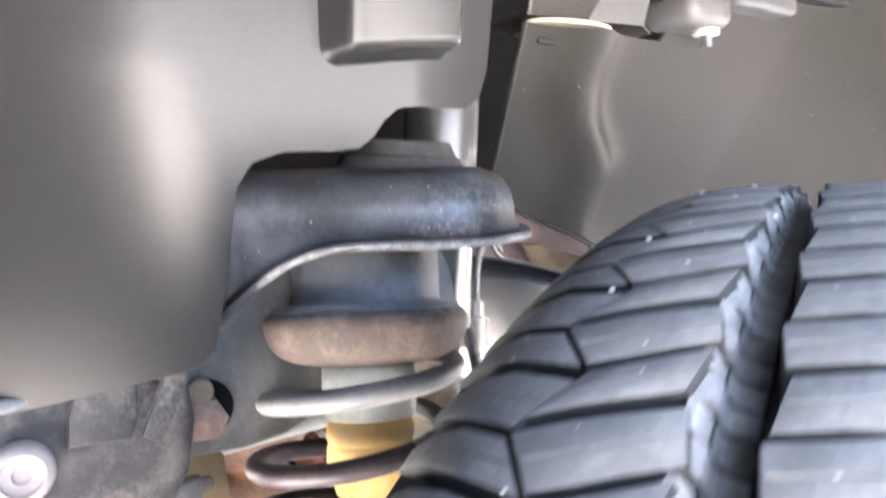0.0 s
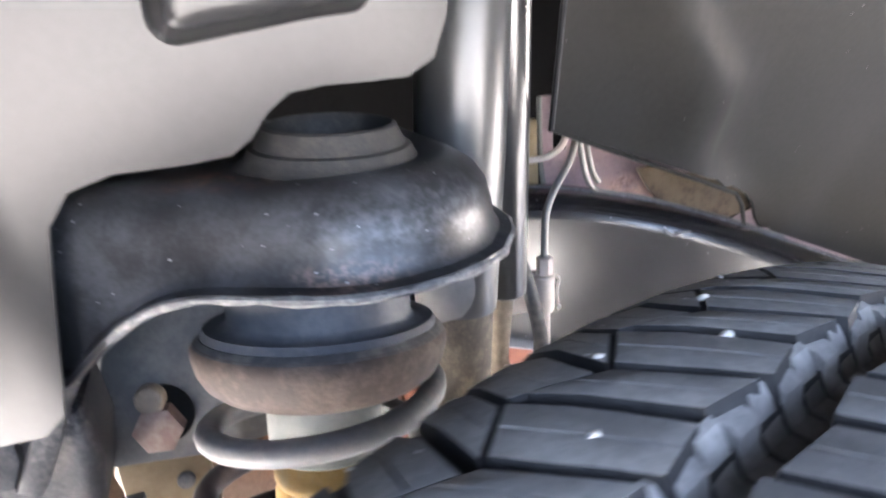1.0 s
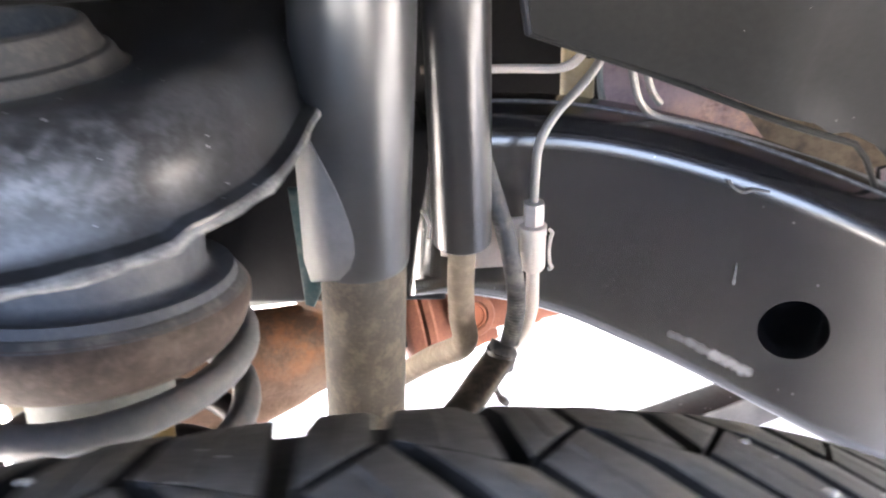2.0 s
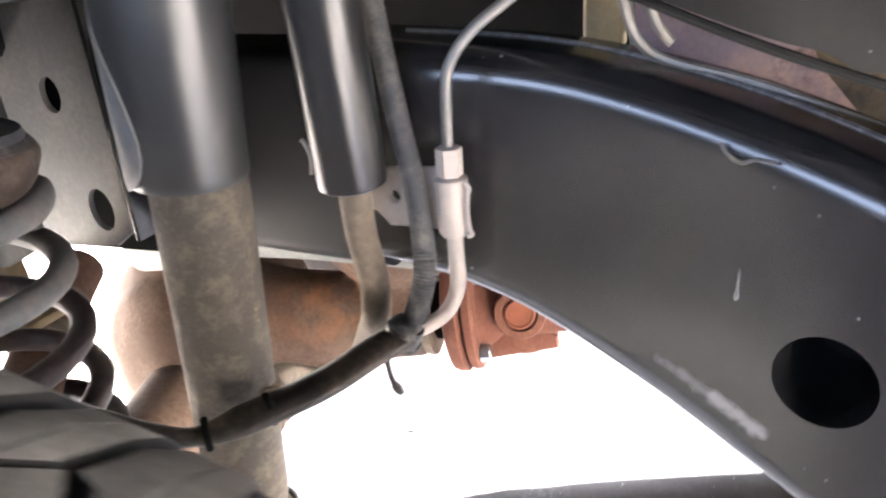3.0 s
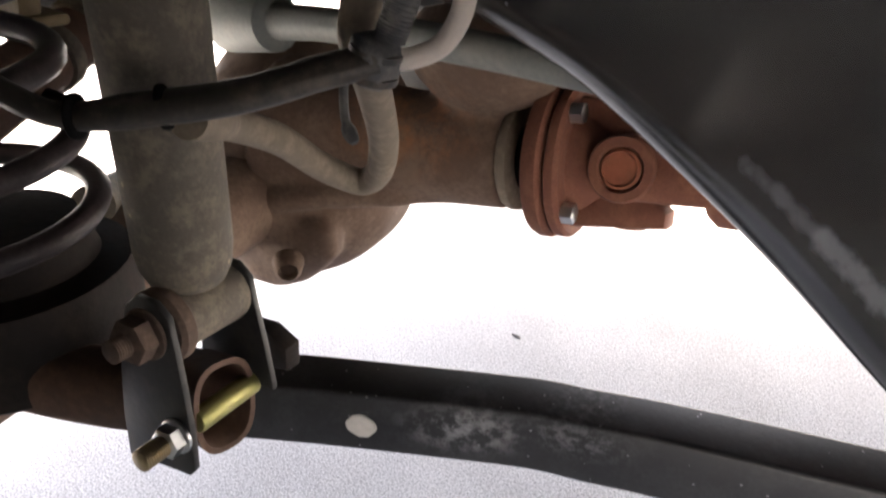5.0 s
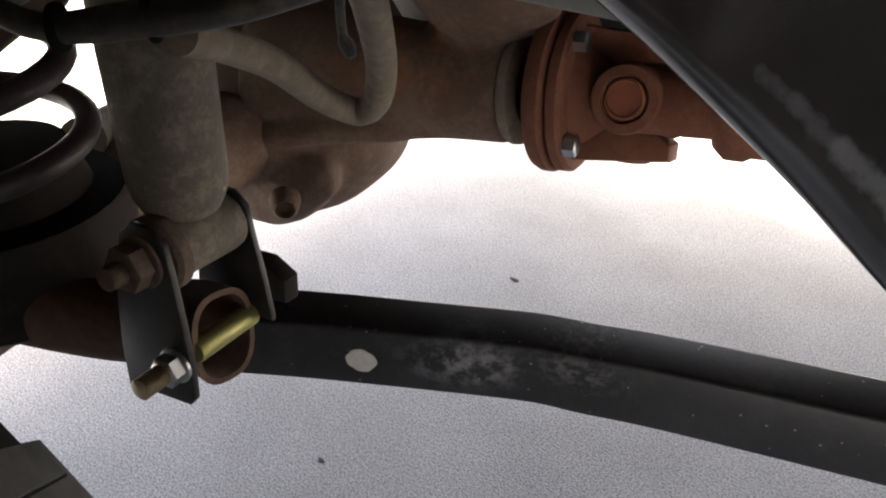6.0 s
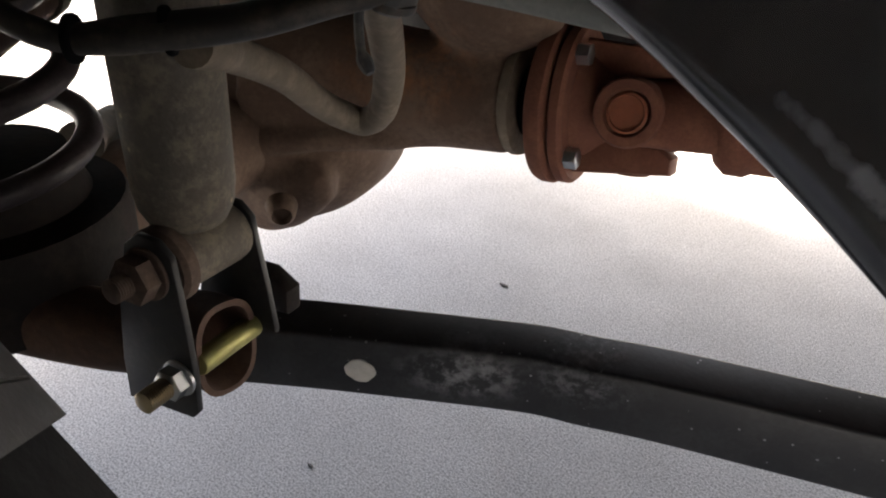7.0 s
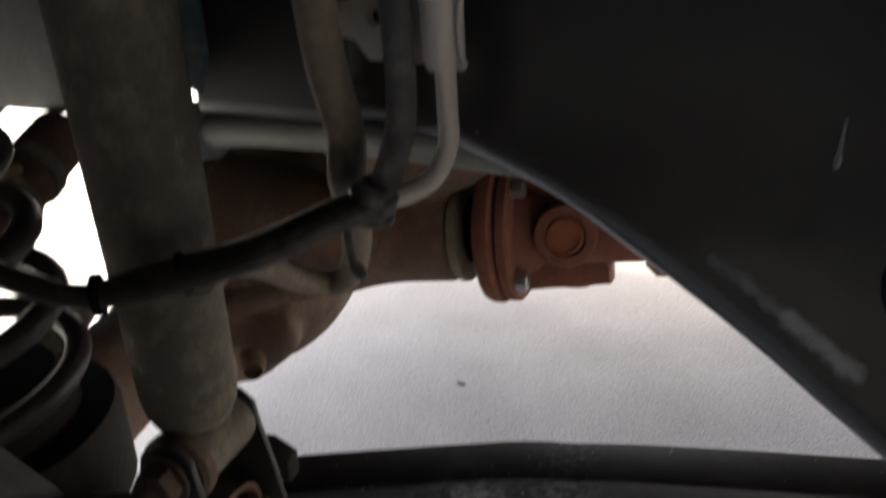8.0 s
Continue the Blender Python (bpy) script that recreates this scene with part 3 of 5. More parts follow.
def build_liner():
    liner = thing("inner_fender_liner", (-0.2, -0.02, 0.63), "grey semi-gloss plastic inner fender liner with a raised pad", "liner")
    keys = [(-0.50, 0.615), (-0.35, 0.625), (-0.22, 0.640), (-0.15, 0.652), (-0.110, 0.660), (-0.1020, 0.668), (-0.0998, 0.680), (-0.0950, 0.715), (-0.0918, 0.738), (-0.0845, 0.749), (-0.070, 0.7535),
            (-0.045, 0.754), (-0.032, 0.7555), (-0.024, 0.761), (-0.018, 0.769), (-0.010, 0.775), (0.002, 0.7765), (0.020, 0.7765), (0.034, 0.777), (0.045, 0.783), (0.051, 0.798), (0.054, 0.83), (0.060, 0.975)]
    foot = []
    for (a, b), (c, d) in zip(keys, keys[1:]):
        k = max(1, int(math.hypot(c - a, d - b) / 0.002))
        foot += [(a + (c - a) * i / k, b + (d - b) * i / k) for i in range(k)]
    foot.append(keys[-1])
    bm = bmesh.new()
    nz = 64
    sides = []
    for w in (0.0, 0.003):
        sides.append([[bm.verts.new((x, liner_y(x, z0 + (0.98 - z0) * k / nz) + w, z0 + (0.98 - z0) * k / nz)) for k in range(nz + 1)] for x, z0 in foot])
    fr, bk = sides
    for i in range(len(foot) - 1):
        for k in range(nz):
            bm.faces.new((fr[i][k], fr[i + 1][k], fr[i + 1][k + 1], fr[i][k + 1]))
            bm.faces.new((bk[i][k], bk[i][k + 1], bk[i + 1][k + 1], bk[i + 1][k]))
        bm.faces.new((fr[i][0], bk[i][0], bk[i + 1][0], fr[i + 1][0]))
        bm.faces.new((fr[i][nz], fr[i + 1][nz], bk[i + 1][nz], bk[i][nz]))
    for end in (0, -1):
        for k in range(nz):
            bm.faces.new((fr[end][k], fr[end][k + 1], bk[end][k + 1], bk[end][k]))
    bmesh.ops.recalc_face_normals(bm, faces=bm.faces[:])
    part("sheet", bm, M_LINER, liner)
    # pad: a box that stands proud
    bm = bmesh.new()
    loops = []
    for grow, out in ((0.0065, 0.002), (0.0045, -0.001), (0.0030, -0.005), (0.0012, -0.0135), (0.0004, -0.0160), (-0.0012, -0.0174), (-0.004, -0.0178)):
        lp = []
        x0, x1, z0, z1, r = -0.0450 - 1.4 * grow, 0.0170 + grow, 0.7975 - grow, 0.93 + grow, 0.004 + max(0, grow)
        for cx, cz, a0 in ((x0 + r, z0 + r, 180), (x1 - r, z0 + r, 270), (x1 - r, z1 - r, 0), (x0 + r, z1 - r, 90)):
            for k in range(5):
                a = radians(a0 + 22.5 * k)
                x, z = cx + r * math.cos(a), cz + r * math.sin(a) + 0.13 * (cx + 0.0425)
                lp.append((x, liner_y(x, z) + out, z))
        loops.append(lp)
    rings(bm, loops)
    part("pad", bm, M_LINER, liner, "raised rectangular pad")


build_liner()


# ---- rear arch liner ----
def arch_y(x, z):
    y = 0.086 - 0.62 * (z - 0.729) + 0.02 * (x - 0.17)
    mid = 0.262 - 0.62 * (z - 0.75) + 0.010 * math.sin((z - 0.72) * 60)
    y += 0.030 - 0.016 * math.exp(-((x - mid) / 0.026) ** 2) - 0.10 * max(0.0, x - 0.19) ** 1.2
    y -= 1.0 * max(0.0, x - 0.45) ** 1.6
    return y


def arch_foot(x):
    """Height of the liner's lower edge, which ends on the rail's top."""
    return 0.729 - 0.40 * (x - 0.171) if x < 0.355 else max(0.6554 - 1.2 * (x - 0.355), 0.616 - 0.41 * (x - 0.389))


def build_arch():
    arch = thing("wheel_arch_liner", (0.35, 0.1, 0.6), "grey plastic rear wheel arch liner with a moulded crease", "liner")
    bm = bmesh.new()
    nx, nz = 44, 26
    grid = []
    for layer in (0.0, 0.003):
        rows = []
        for i in range(nx + 1):
            s = i / nx
            row = []
            for j in range(nz + 1):
                q = j / nz
                x_low = 0.173 + 0.50 * s
                z1 = 0.848 + 0.142 * min(1.0, max(0.0, (x_low - 0.31) / 0.05))
                z0 = arch_foot(x_low) + 0.002 * math.sin(i * 2.3) * (1 if 10 < i < 22 else 0)
                z = z0 + (z1 - z0) * q
                x_left = 0.171 - 0.22 * (z - 0.729)
                x = x_low + (x_left - 0.171) * (1 - s)
                row.append(bm.verts.new((x, arch_y(x, z) + layer, z)))
            rows.append(row)
        grid.append(rows)
    a, b = grid
    for i in range(nx):
        for j in range(nz):
            bm.faces.new((a[i][j], a[i + 1][j], a[i + 1][j + 1], a[i][j + 1]))
            bm.faces.new((b[i][j], b[i][j + 1], b[i + 1][j + 1], b[i + 1][j]))
    for i in range(nx):
        for j in (0, nz):
            bm.faces.new((a[i][j], b[i][j], b[i + 1][j], a[i + 1][j]))
    for j in range(nz):
        for i in (0, nx):
            bm.faces.new((a[i][j], a[i][j + 1], b[i][j + 1], b[i][j]))
    part("sheet", bm, M_REARLINER, arch)
    side = [Vector((0.171 - 0.22 * (z - 0.729), 0, z)) for z in [0.729 + 0.119 * k / 20 for k in range(21)]]
    part("side_edge", sweep([(p.x, arch_y(p.x, p.z) - 0.0005, p.z) for p in side], 0.0019, 8), M_LINER, arch, "rolled bright edge")
    lower = [(0.171 + 0.36 * k / 30) for k in range(31)]
    zs = [arch_foot(x) for x in lower]
    part("lower_edge", sweep([(x, arch_y(x, z) + 0.0015, z) for x, z in zip(lower, zs)], 0.0018, 8), M_REARLINER, arch, "rough cut lower edge")
    return arch


build_arch()


# ---- spring bucket ----
S_N = Vector((0.085, 0.15, 1)).normalized()
S_V = (Vector((0, 1, 0)) - S_N * S_N.y).normalized()
S_U = S_V.cross(S_N)
S_C = Vector((-0.002, 0.017, 0.661))


def build_bucket():
    bucket = thing("spring_bucket", (0, 0.02, 0.67), "worn black steel coil spring bucket with a chipped lip", "spring bucket")
    plan = [(-0.106, 0.16), (-0.106, 0.07), (-0.106, 0.015), (-0.103, -0.003), (-0.092, -0.0135), (-0.064, -0.027), (-0.032, -0.048), (0.0, -0.064), (0.030, -0.061), (0.056, -0.044), (0.070, -0.018), (0.074, 0.012), (0.074, 0.06), (0.076, 0.16)]
    line = smooth_line([(x, y, 0) for x, y in plan], 6)
    n = len(line)

    def lip(p, i):
        s = i / (n - 1)
        left = max(0.0, (-0.036 - p.x) / 0.060)
        return 0.7105 - 0.034 * min(1.0, left) ** 2.3 if s < 0.7 else 0.7125

    out = []
    for i in range(n):
        t = (line[min(i + 1, n - 1)] - line[max(i - 1, 0)]).normalized()
        out.append(Vector((t.y, -t.x, 0)))
    prof = [(-0.030, 0.7465, 0), (-0.020, 0.746, 0), (-0.012, 0.744, 0), (-0.006, 0.740, 0), (-0.002, 0.734, 0), (0.0, 0.726, 0), (0.001, 0.006, 1), (0.003, 0.003, 1), (0.008, 0.0018, 1), (0.0085, -0.0015, 1), (0.004, -0.003, 1), (-0.001, 0.002, 1), (-0.002, 0.012, 1), (-0.003, 0.726, 0), (-0.010, 0.738, 0), (-0.030, 0.742, 0)]
    bm = bmesh.new()
    rows = []
    for off, z, rel in prof:
        rows.append([bm.verts.new(line[i] + out[i] * off + Vector((0, 0, (lip(line[i], i) + z) if rel else z))) for i in range(n)])
    for a, b in zip(rows, rows[1:]):
        for i in range(n - 1):
            bm.faces.new((a[i], a[i + 1], b[i + 1], b[i]))
    for lp, z in ((rows[0], 0.7465), (rows[-1], 0.742)):
        ring = [bm.verts.new((0.007 + 0.023 * math.cos(2 * math.pi * k / 32), -0.010 + 0.023 * math.sin(2 * math.pi * k / 32), z)) for k in range(32)]
        edges = [bm.edges.get((lp[i], lp[i + 1])) for i in range(n - 1)] + [bm.edges.new((lp[-1], lp[0]))]
        edges += [bm.edges.new((ring[k], ring[(k + 1) % 32])) for k in range(32)]
        bmesh.ops.triangle_fill(bm, edges=edges, use_beauty=True)
    part("shell", bm, M_BUCKET, bucket)
    # pale chipped edge
    edge = [line[i] + out[i] * 0.0075 + Vector((0, 0, lip(line[i], i) - 0.0002)) for i in range(27, n)]
    part("lip", sweep(edge, [0.0018 + 0.0004 * math.sin(i * 1.7) + 0.0003 * math.sin(i * 0.6) for i in range(len(edge))], 8), M_LIP, bucket, "pale chipped lip")
    part("collar", lathe((0.007, -0.010, 0.761) , (0.03, -0.06, 1), [(0.040, -0.0165), (0.0345, -0.0140), (0.0325, -0.0105), (0.0315, -0.0085), (0.0295, -0.0078), (0.0280, -0.005), (0.0262, -0.0008), (0.0245, 0.0), (0.0228, -0.002), (0.0222, -0.012), (0.0222, -0.05)], 40, cap=False), M_GREYBUCKET, bucket, "dusty round collar")
    # leg that runs down to the rail
    leg = [(-0.1298, 0.6289), (-0.1223, 0.6242), (-0.1180, 0.6296), (-0.1118, 0.6426), (-0.1038, 0.6613), (-0.0960, 0.6746), (-0.0893, 0.6794), (-0.0972, 0.6791), (-0.1046, 0.6716), (-0.1119, 0.6628), (-0.1185, 0.6541), (-0.1253, 0.6385)]
    part("leg", plate(leg, lambda a, b, c: Vector((a, -0.004 + c + 0.03 * (b - 0.62), b)), 0.006, 0.0018), M_HORN, bucket)
    part("inner_cup", lathe(S_C - S_N * 0.664, S_N, [(0.0, 0.738), (0.041, 0.737), (0.042, 0.730), (0.0415, 0.676), (0.043, 0.6735), (0.047, 0.672), (0.0515, 0.6735), (0.053, 0.6705), (0.052, 0.667), (0.044, 0.665), (0.03, 0.665)], 44, cap=False), M_CUP, bucket, "smooth dark grey spring cup")
    part("bushing", lathe((0.007, -0.010, 0.7405), (0.03, -0.06, 1), [(0.0225, 0.0), (0.021, 0.003), (0.014, 0.0035), (0.011, 0.0015), (0.0, 0.001)], 32, cap=False), M_DARKRUST, bucket, "dark rusty bushing inside the collar")


M_GREYBUCKET = material("dusty_black_collar", (0.014, 0.014, 0.014), 0.68, dust=(0.065, 0.056, 0.048), dusty=0.5, size=0.006, grain=0.0015, bump=0.35)
build_bucket()
isolator = thing("spring_isolator", (0, 0.017, 0.637), "brown dusty rubber ring on top of the spring", "isolator")
part("ring", lathe(S_C - S_N * 0.664, S_N, [(0.050, 0.6680), (0.0555, 0.668), (0.0575, 0.665), (0.0574, 0.661), (0.0556, 0.6545), (0.0525, 0.6490), (0.0480, 0.6452), (0.042, 0.6425), (0.034, 0.641), (0.030, 0.650), (0.036, 0.664)], 44, cap=False), M_BROWN, isolator)
part("upper_lip", lathe(S_C - S_N * 0.664, S_N, [(0.042, 0.6660), (0.0435, 0.6685), (0.0480, 0.6705), (0.0535, 0.6700), (0.0562, 0.6672), (0.0520, 0.6660)], 44, cap=False), M_DARKHOSE, isolator, "darker raised upper lip")


def build_spring():
    pts = []
    turns, z0, z1 = 5.4, 0.643, 0.447
    for i in range(int(turns * 36) + 1):
        s = i / (turns * 36)
        a = radians(60) - 2 * math.pi * turns * s
        z = z0 + (z1 - z0) * s
        r = 0.0520
        fade = max(0.0, 1 - 1.6 * s)
        u = Vector((1, 0, 0)).lerp(S_U, fade)
        v = Vector((0, 1, 0)).lerp(S_V, fade)
        pts.append(Vector((-0.002 - 0.034 * s, 0.017 + 0.027 * s, z)) + u * (r * math.cos(a)) + v * (r * math.sin(a)))
    spring = thing("coil_spring", (-0.02, 0.03, 0.45), "dusty grey steel coil spring, its lower turns coloured darker for shade", "spring")
    # below this turn the shade is put into the coil's colour
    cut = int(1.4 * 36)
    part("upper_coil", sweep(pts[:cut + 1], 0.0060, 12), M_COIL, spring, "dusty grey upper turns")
    part("lower_coil", sweep(pts[cut:], 0.0060, 12), M_COILSHADE, spring, "lower turns of the same coil, darkened to stand in for shade")


build_spring()


def build_bump():
    bump = thing("bump_stop", (0, 0, 0.56), "yellow foam bump stop in a grey steel holder", "bump stop")
    part("holder", lathe(S_C - S_N * 0.664, S_N, [(0.0, 0.650), (0.026, 0.648), (0.0265, 0.628), (0.026, 0.612), (0.0245, 0.6105), (0.0, 0.610)], 32, cap=False), M_GREYSTEEL, bump, "grey stained steel holder")
    part("foam", lathe(S_C - S_N * 0.664, S_N, [(0.0, 0.612), (0.0225, 0.611), (0.0245, 0.606), (0.0248, 0.600), (0.0235, 0.597), (0.0245, 0.594), (0.0248, 0.585), (0.0235, 0.581), (0.0225, 0.579), (0.020, 0.569), (0.010, 0.560), (0.0, 0.558)], 32, cap=False), M_YELLOW, bump)


build_bump()

# ---- shock absorber ----
S_TOP, S_LOW = Vector((0.0885, 0.0826, 0.636)), Vector((0.0742, 0.0831, 0.450))
S_WAY = (S_TOP - S_LOW).normalized()


def build_shock():
    shock = thing("shock_absorber", tuple(S_LOW), "dusty shock absorber with a dark grey dust cover", "shock absorber")
    top = S_TOP
    part("dust_cover", lathe(top, S_WAY, [(0.0222, 0.001), (0.0232, 0.0), (0.0237, 0.001), (0.0239, 0.004), (0.0258, 0.10), (0.0258, 0.200), (0.024, 0.208), (0.012, 0.214), (0.0, 0.214)], 48, cap=False), M_COVER, shock, "smooth dark grey dust cover")
    part("body_tube", lathe(S_LOW + Vector((0.0025, 0.0012, 0)), S_WAY, [(0.0, -0.004), (0.010, -0.003), (0.0160, 0.001), (0.0190, 0.008), (0.0201, 0.017), (0.0203, 0.19), (0.0195, 0.23)], 40, cap=False), M_DIRTY, shock, "mud-stained steel body tube")
    # paler skin painting a reflection on the cover's outer side, its lower end rounded
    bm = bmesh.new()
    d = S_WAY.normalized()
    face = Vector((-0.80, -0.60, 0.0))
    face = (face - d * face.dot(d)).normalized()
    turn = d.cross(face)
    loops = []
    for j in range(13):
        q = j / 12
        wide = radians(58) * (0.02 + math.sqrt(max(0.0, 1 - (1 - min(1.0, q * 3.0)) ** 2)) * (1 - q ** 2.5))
        for_row = []
        for skin in (0.0010, 0.0001):
            r = 0.0238 + 0.0015 * q + skin
            arc = [(-wide + 2 * wide * k / 14) for k in range(15)]
            for_row += [top + d * (-0.004 + 0.075 * q) + r * (math.cos(t) * face + math.sin(t) * turn) for t in (arc if skin > 0.0005 else arc[::-1])]
        loops.append(for_row)
    rings(bm, loops)
    part("cover_sheen", bm, M_COVERSHEEN, shock, "paler grey skin on the dust cover, coloured like a reflection")
    part("top_bush", lathe(top + S_WAY * 0.214, S_WAY, rounded(0.016, 0.0, 0.012) + rounded(0.0125, 0.013, 0.03), 24), M_TAN, shock, "tan rubber bush")
    part("piston_rod", lathe(top + S_WAY * 0.24, S_WAY, rounded(0.006, 0.0, 0.12), 16), M_ZINC, shock)
    # lower eye
    part("eye", lathe(EYE_MID, BOLT_WAY, [(0.011, -0.0115), (0.0130, -0.010), (0.0136, -0.006), (0.0136, 0.022), (0.0130, 0.026), (0.011, 0.028)], 28), M_DIRTY, shock)
    part("eye_bush", lathe(EYE_MID - BOLT_WAY * 0.0175, BOLT_WAY, [(0.0, 0), (0.0145, 0.0), (0.0163, 0.002), (0.0163, 0.007), (0.0140, 0.009), (0.0, 0.009)], 28), M_MUDBOLT, shock, "muddy rubber bush")


BOLT_LOW = Vector((0.0985, 0.0614, 0.3937))
BOLT_WAY = Vector((-0.2626, 0.959, -0.106)).normalized()
EYE_MID = Vector((0.0829, 0.0779, 0.4376))
build_shock()

# ---- bracket, bolts and radius arm ----
def build_bracket():
    br = thing("axle_bracket", (0.07, 0.08, 0.36), "black steel two-plate bracket on the axle", "bracket")
    w = BOLT_WAY
    u = w.cross(Vector((0, 0, 1))).normalized()
    v = u.cross(w)
    # outlines as (sideways, up) from the eye's axis
    shape = [(0.006, 0.016), (-0.004, 0.0165), (-0.012, 0.010), (-0.0145, -0.002), (-0.0165, -0.022), (-0.0165, -0.050), (-0.016, -0.072), (0.000, -0.070), (0.022, -0.0685), (0.0255, -0.064), (0.0255, -0.046), (0.021, -0.024), (0.0155, -0.003), (0.013, 0.010)]
    for name, at in (("near_plate", EYE_MID - w * 0.0180), ("far_plate", EYE_MID + w * 0.0285)):
        shape = [(a - 0.0055 * min(1.0, max(0.0, -b / 0.04)), b) for a, b in shape] if name == "near_plate" else [(a, max(b, -0.048)) for a, b in shape[:6]] + [(a + 0.0045 * min(1.0, max(0.0, -b / 0.04)), max(b, -0.0485)) for a, b in shape[9:]]
        flip = 1 if u.x > 0 else -1
        loop = [Vector((a * flip, b)) * 0.951 for a, b in shape]
        area = sum(loop[i].x * loop[(i + 1) % len(loop)].y - loop[(i + 1) % len(loop)].x * loop[i].y for i in range(len(loop)))
        loop = loop if area > 0 else loop[::-1]
        part(name, plate(loop, wedge_plane(at, u, v), 0.0035, 0.001), M_BRACKET, br)
    return br


build_bracket()


def build_bolt(at, way, name, label, size=0.017, length=0.020, mat=None, group="", nut=1.0):
    b = thing(name, tuple(at), label, "bolt", group)
    mat = mat or M_ZINC
    prof = []
    for k in range(int(length / 0.0012)):
        prof += [(size * 0.26, k * 0.0012), (size * 0.29, k * 0.0012 + 0.0006)]
    prof = prof + [(size * 0.22, length), (0.0, length)]
    part("thread", lathe(at, way, [(0.0, 0.0)] + prof, 20, cap=False), M_BRASS if mat is M_ZINC else mat, b)
    part("nut", hexagon(at, way, size * nut, 0.002, 0.002 + size * nut * 0.5), M_ZINC if mat is M_ZINC else mat, b)
    part("washer", lathe(at, way, rounded(size * nut * 0.66, 0.0, 0.002, 0.0006), 24), M_ZINC if mat is M_ZINC else mat, b)
    return b


build_bolt(BOLT_LOW - BOLT_WAY * 0.0055, -BOLT_WAY, "arm_bolt", "shiny zinc bolt and nut with a protruding thread", 0.0165, 0.0205, M_ZINC, nut=0.76)
build_bolt(EYE_MID - BOLT_WAY * 0.0215, -BOLT_WAY, "shock_bolt", "rounded rusty muddy bolt and nut through the shock eye", 0.0170, 0.018, M_MUDBOLT)


def build_arm():
    arm = thing("radius_arm", (0.2, 0.17, 0.33), "scuffed black square-tube radius arm", "suspension arm")
    c = smooth_line([(0.010, 0.135, 0.3165), (0.054, 0.1668, 0.3165), (0.121, 0.2145, 0.3145), (0.155, 0.2365, 0.3145), (0.172, 0.2450, 0.3148), (0.188, 0.2515, 0.3150), (0.231, 0.2692, 0.3175), (0.330, 0.308, 0.3195), (0.50, 0.374, 0.322), (0.80, 0.492, 0.327)], 6)
    h, g, r = 0.0172, 0.0217, 0.003
    sec = []
    for cx, cz, a0 in ((h - r, g - r, 0), (-h + r, g - r, 90), (-h + r, -g + r, 180), (h - r, -g + r, 270)):
        for k in range(4):
            a = radians(a0 + 30 * k)
            sec.append((cx + r * math.cos(a), cz + r * math.sin(a)))
    loops = []
    for i, p in enumerate(c):
        t = (c[min(i + 1, len(c) - 1)] - c[max(i - 1, 0)]).normalized()
        side = t.cross(Vector((0, 0, 1))).normalized()
        up = side.cross(t)
        loops.append([p + side * a + up * b for a, b in sec])
    bm = bmesh.new()
    rings(bm, loops)
    part("tube", bm, M_ARM, arm)
    # a chipped oval of bare primer on the outer face
    out = Vector((0.578, -0.816, 0))
    q = Vector((0.0850, 0.1678, 0.3145))
    oval = [Vector((1.12 * p.x, p.y)) * (1 + 0.035 * math.sin(0.62 * i) + 0.02 * math.sin(1.3 * i)) for i, p in enumerate(circle2((0, 0), 0.0082, 40))]
    tilt = Vector((0.816, 0.578, -0.35)).normalized()
    part("scuff_mark", plate(oval, wedge_plane(q - out * 0.001, tilt, tilt.cross(out) * -1), 0.0018, 0.0004), M_PATCH, arm, "whitish oval scuff")


M_RUSTDARK = material("brown_rust", (0.075, 0.04, 0.027), 0.75, dust=(0.14, 0.085, 0.055), dusty=0.5, size=0.01, bump=0.35)
build_arm()

# ---- axle with differential ----
P_B, P_WAY = Vector((0.0648, 0.337, 0.432)), Vector((0.967, 0.235, 0.095)).normalized()


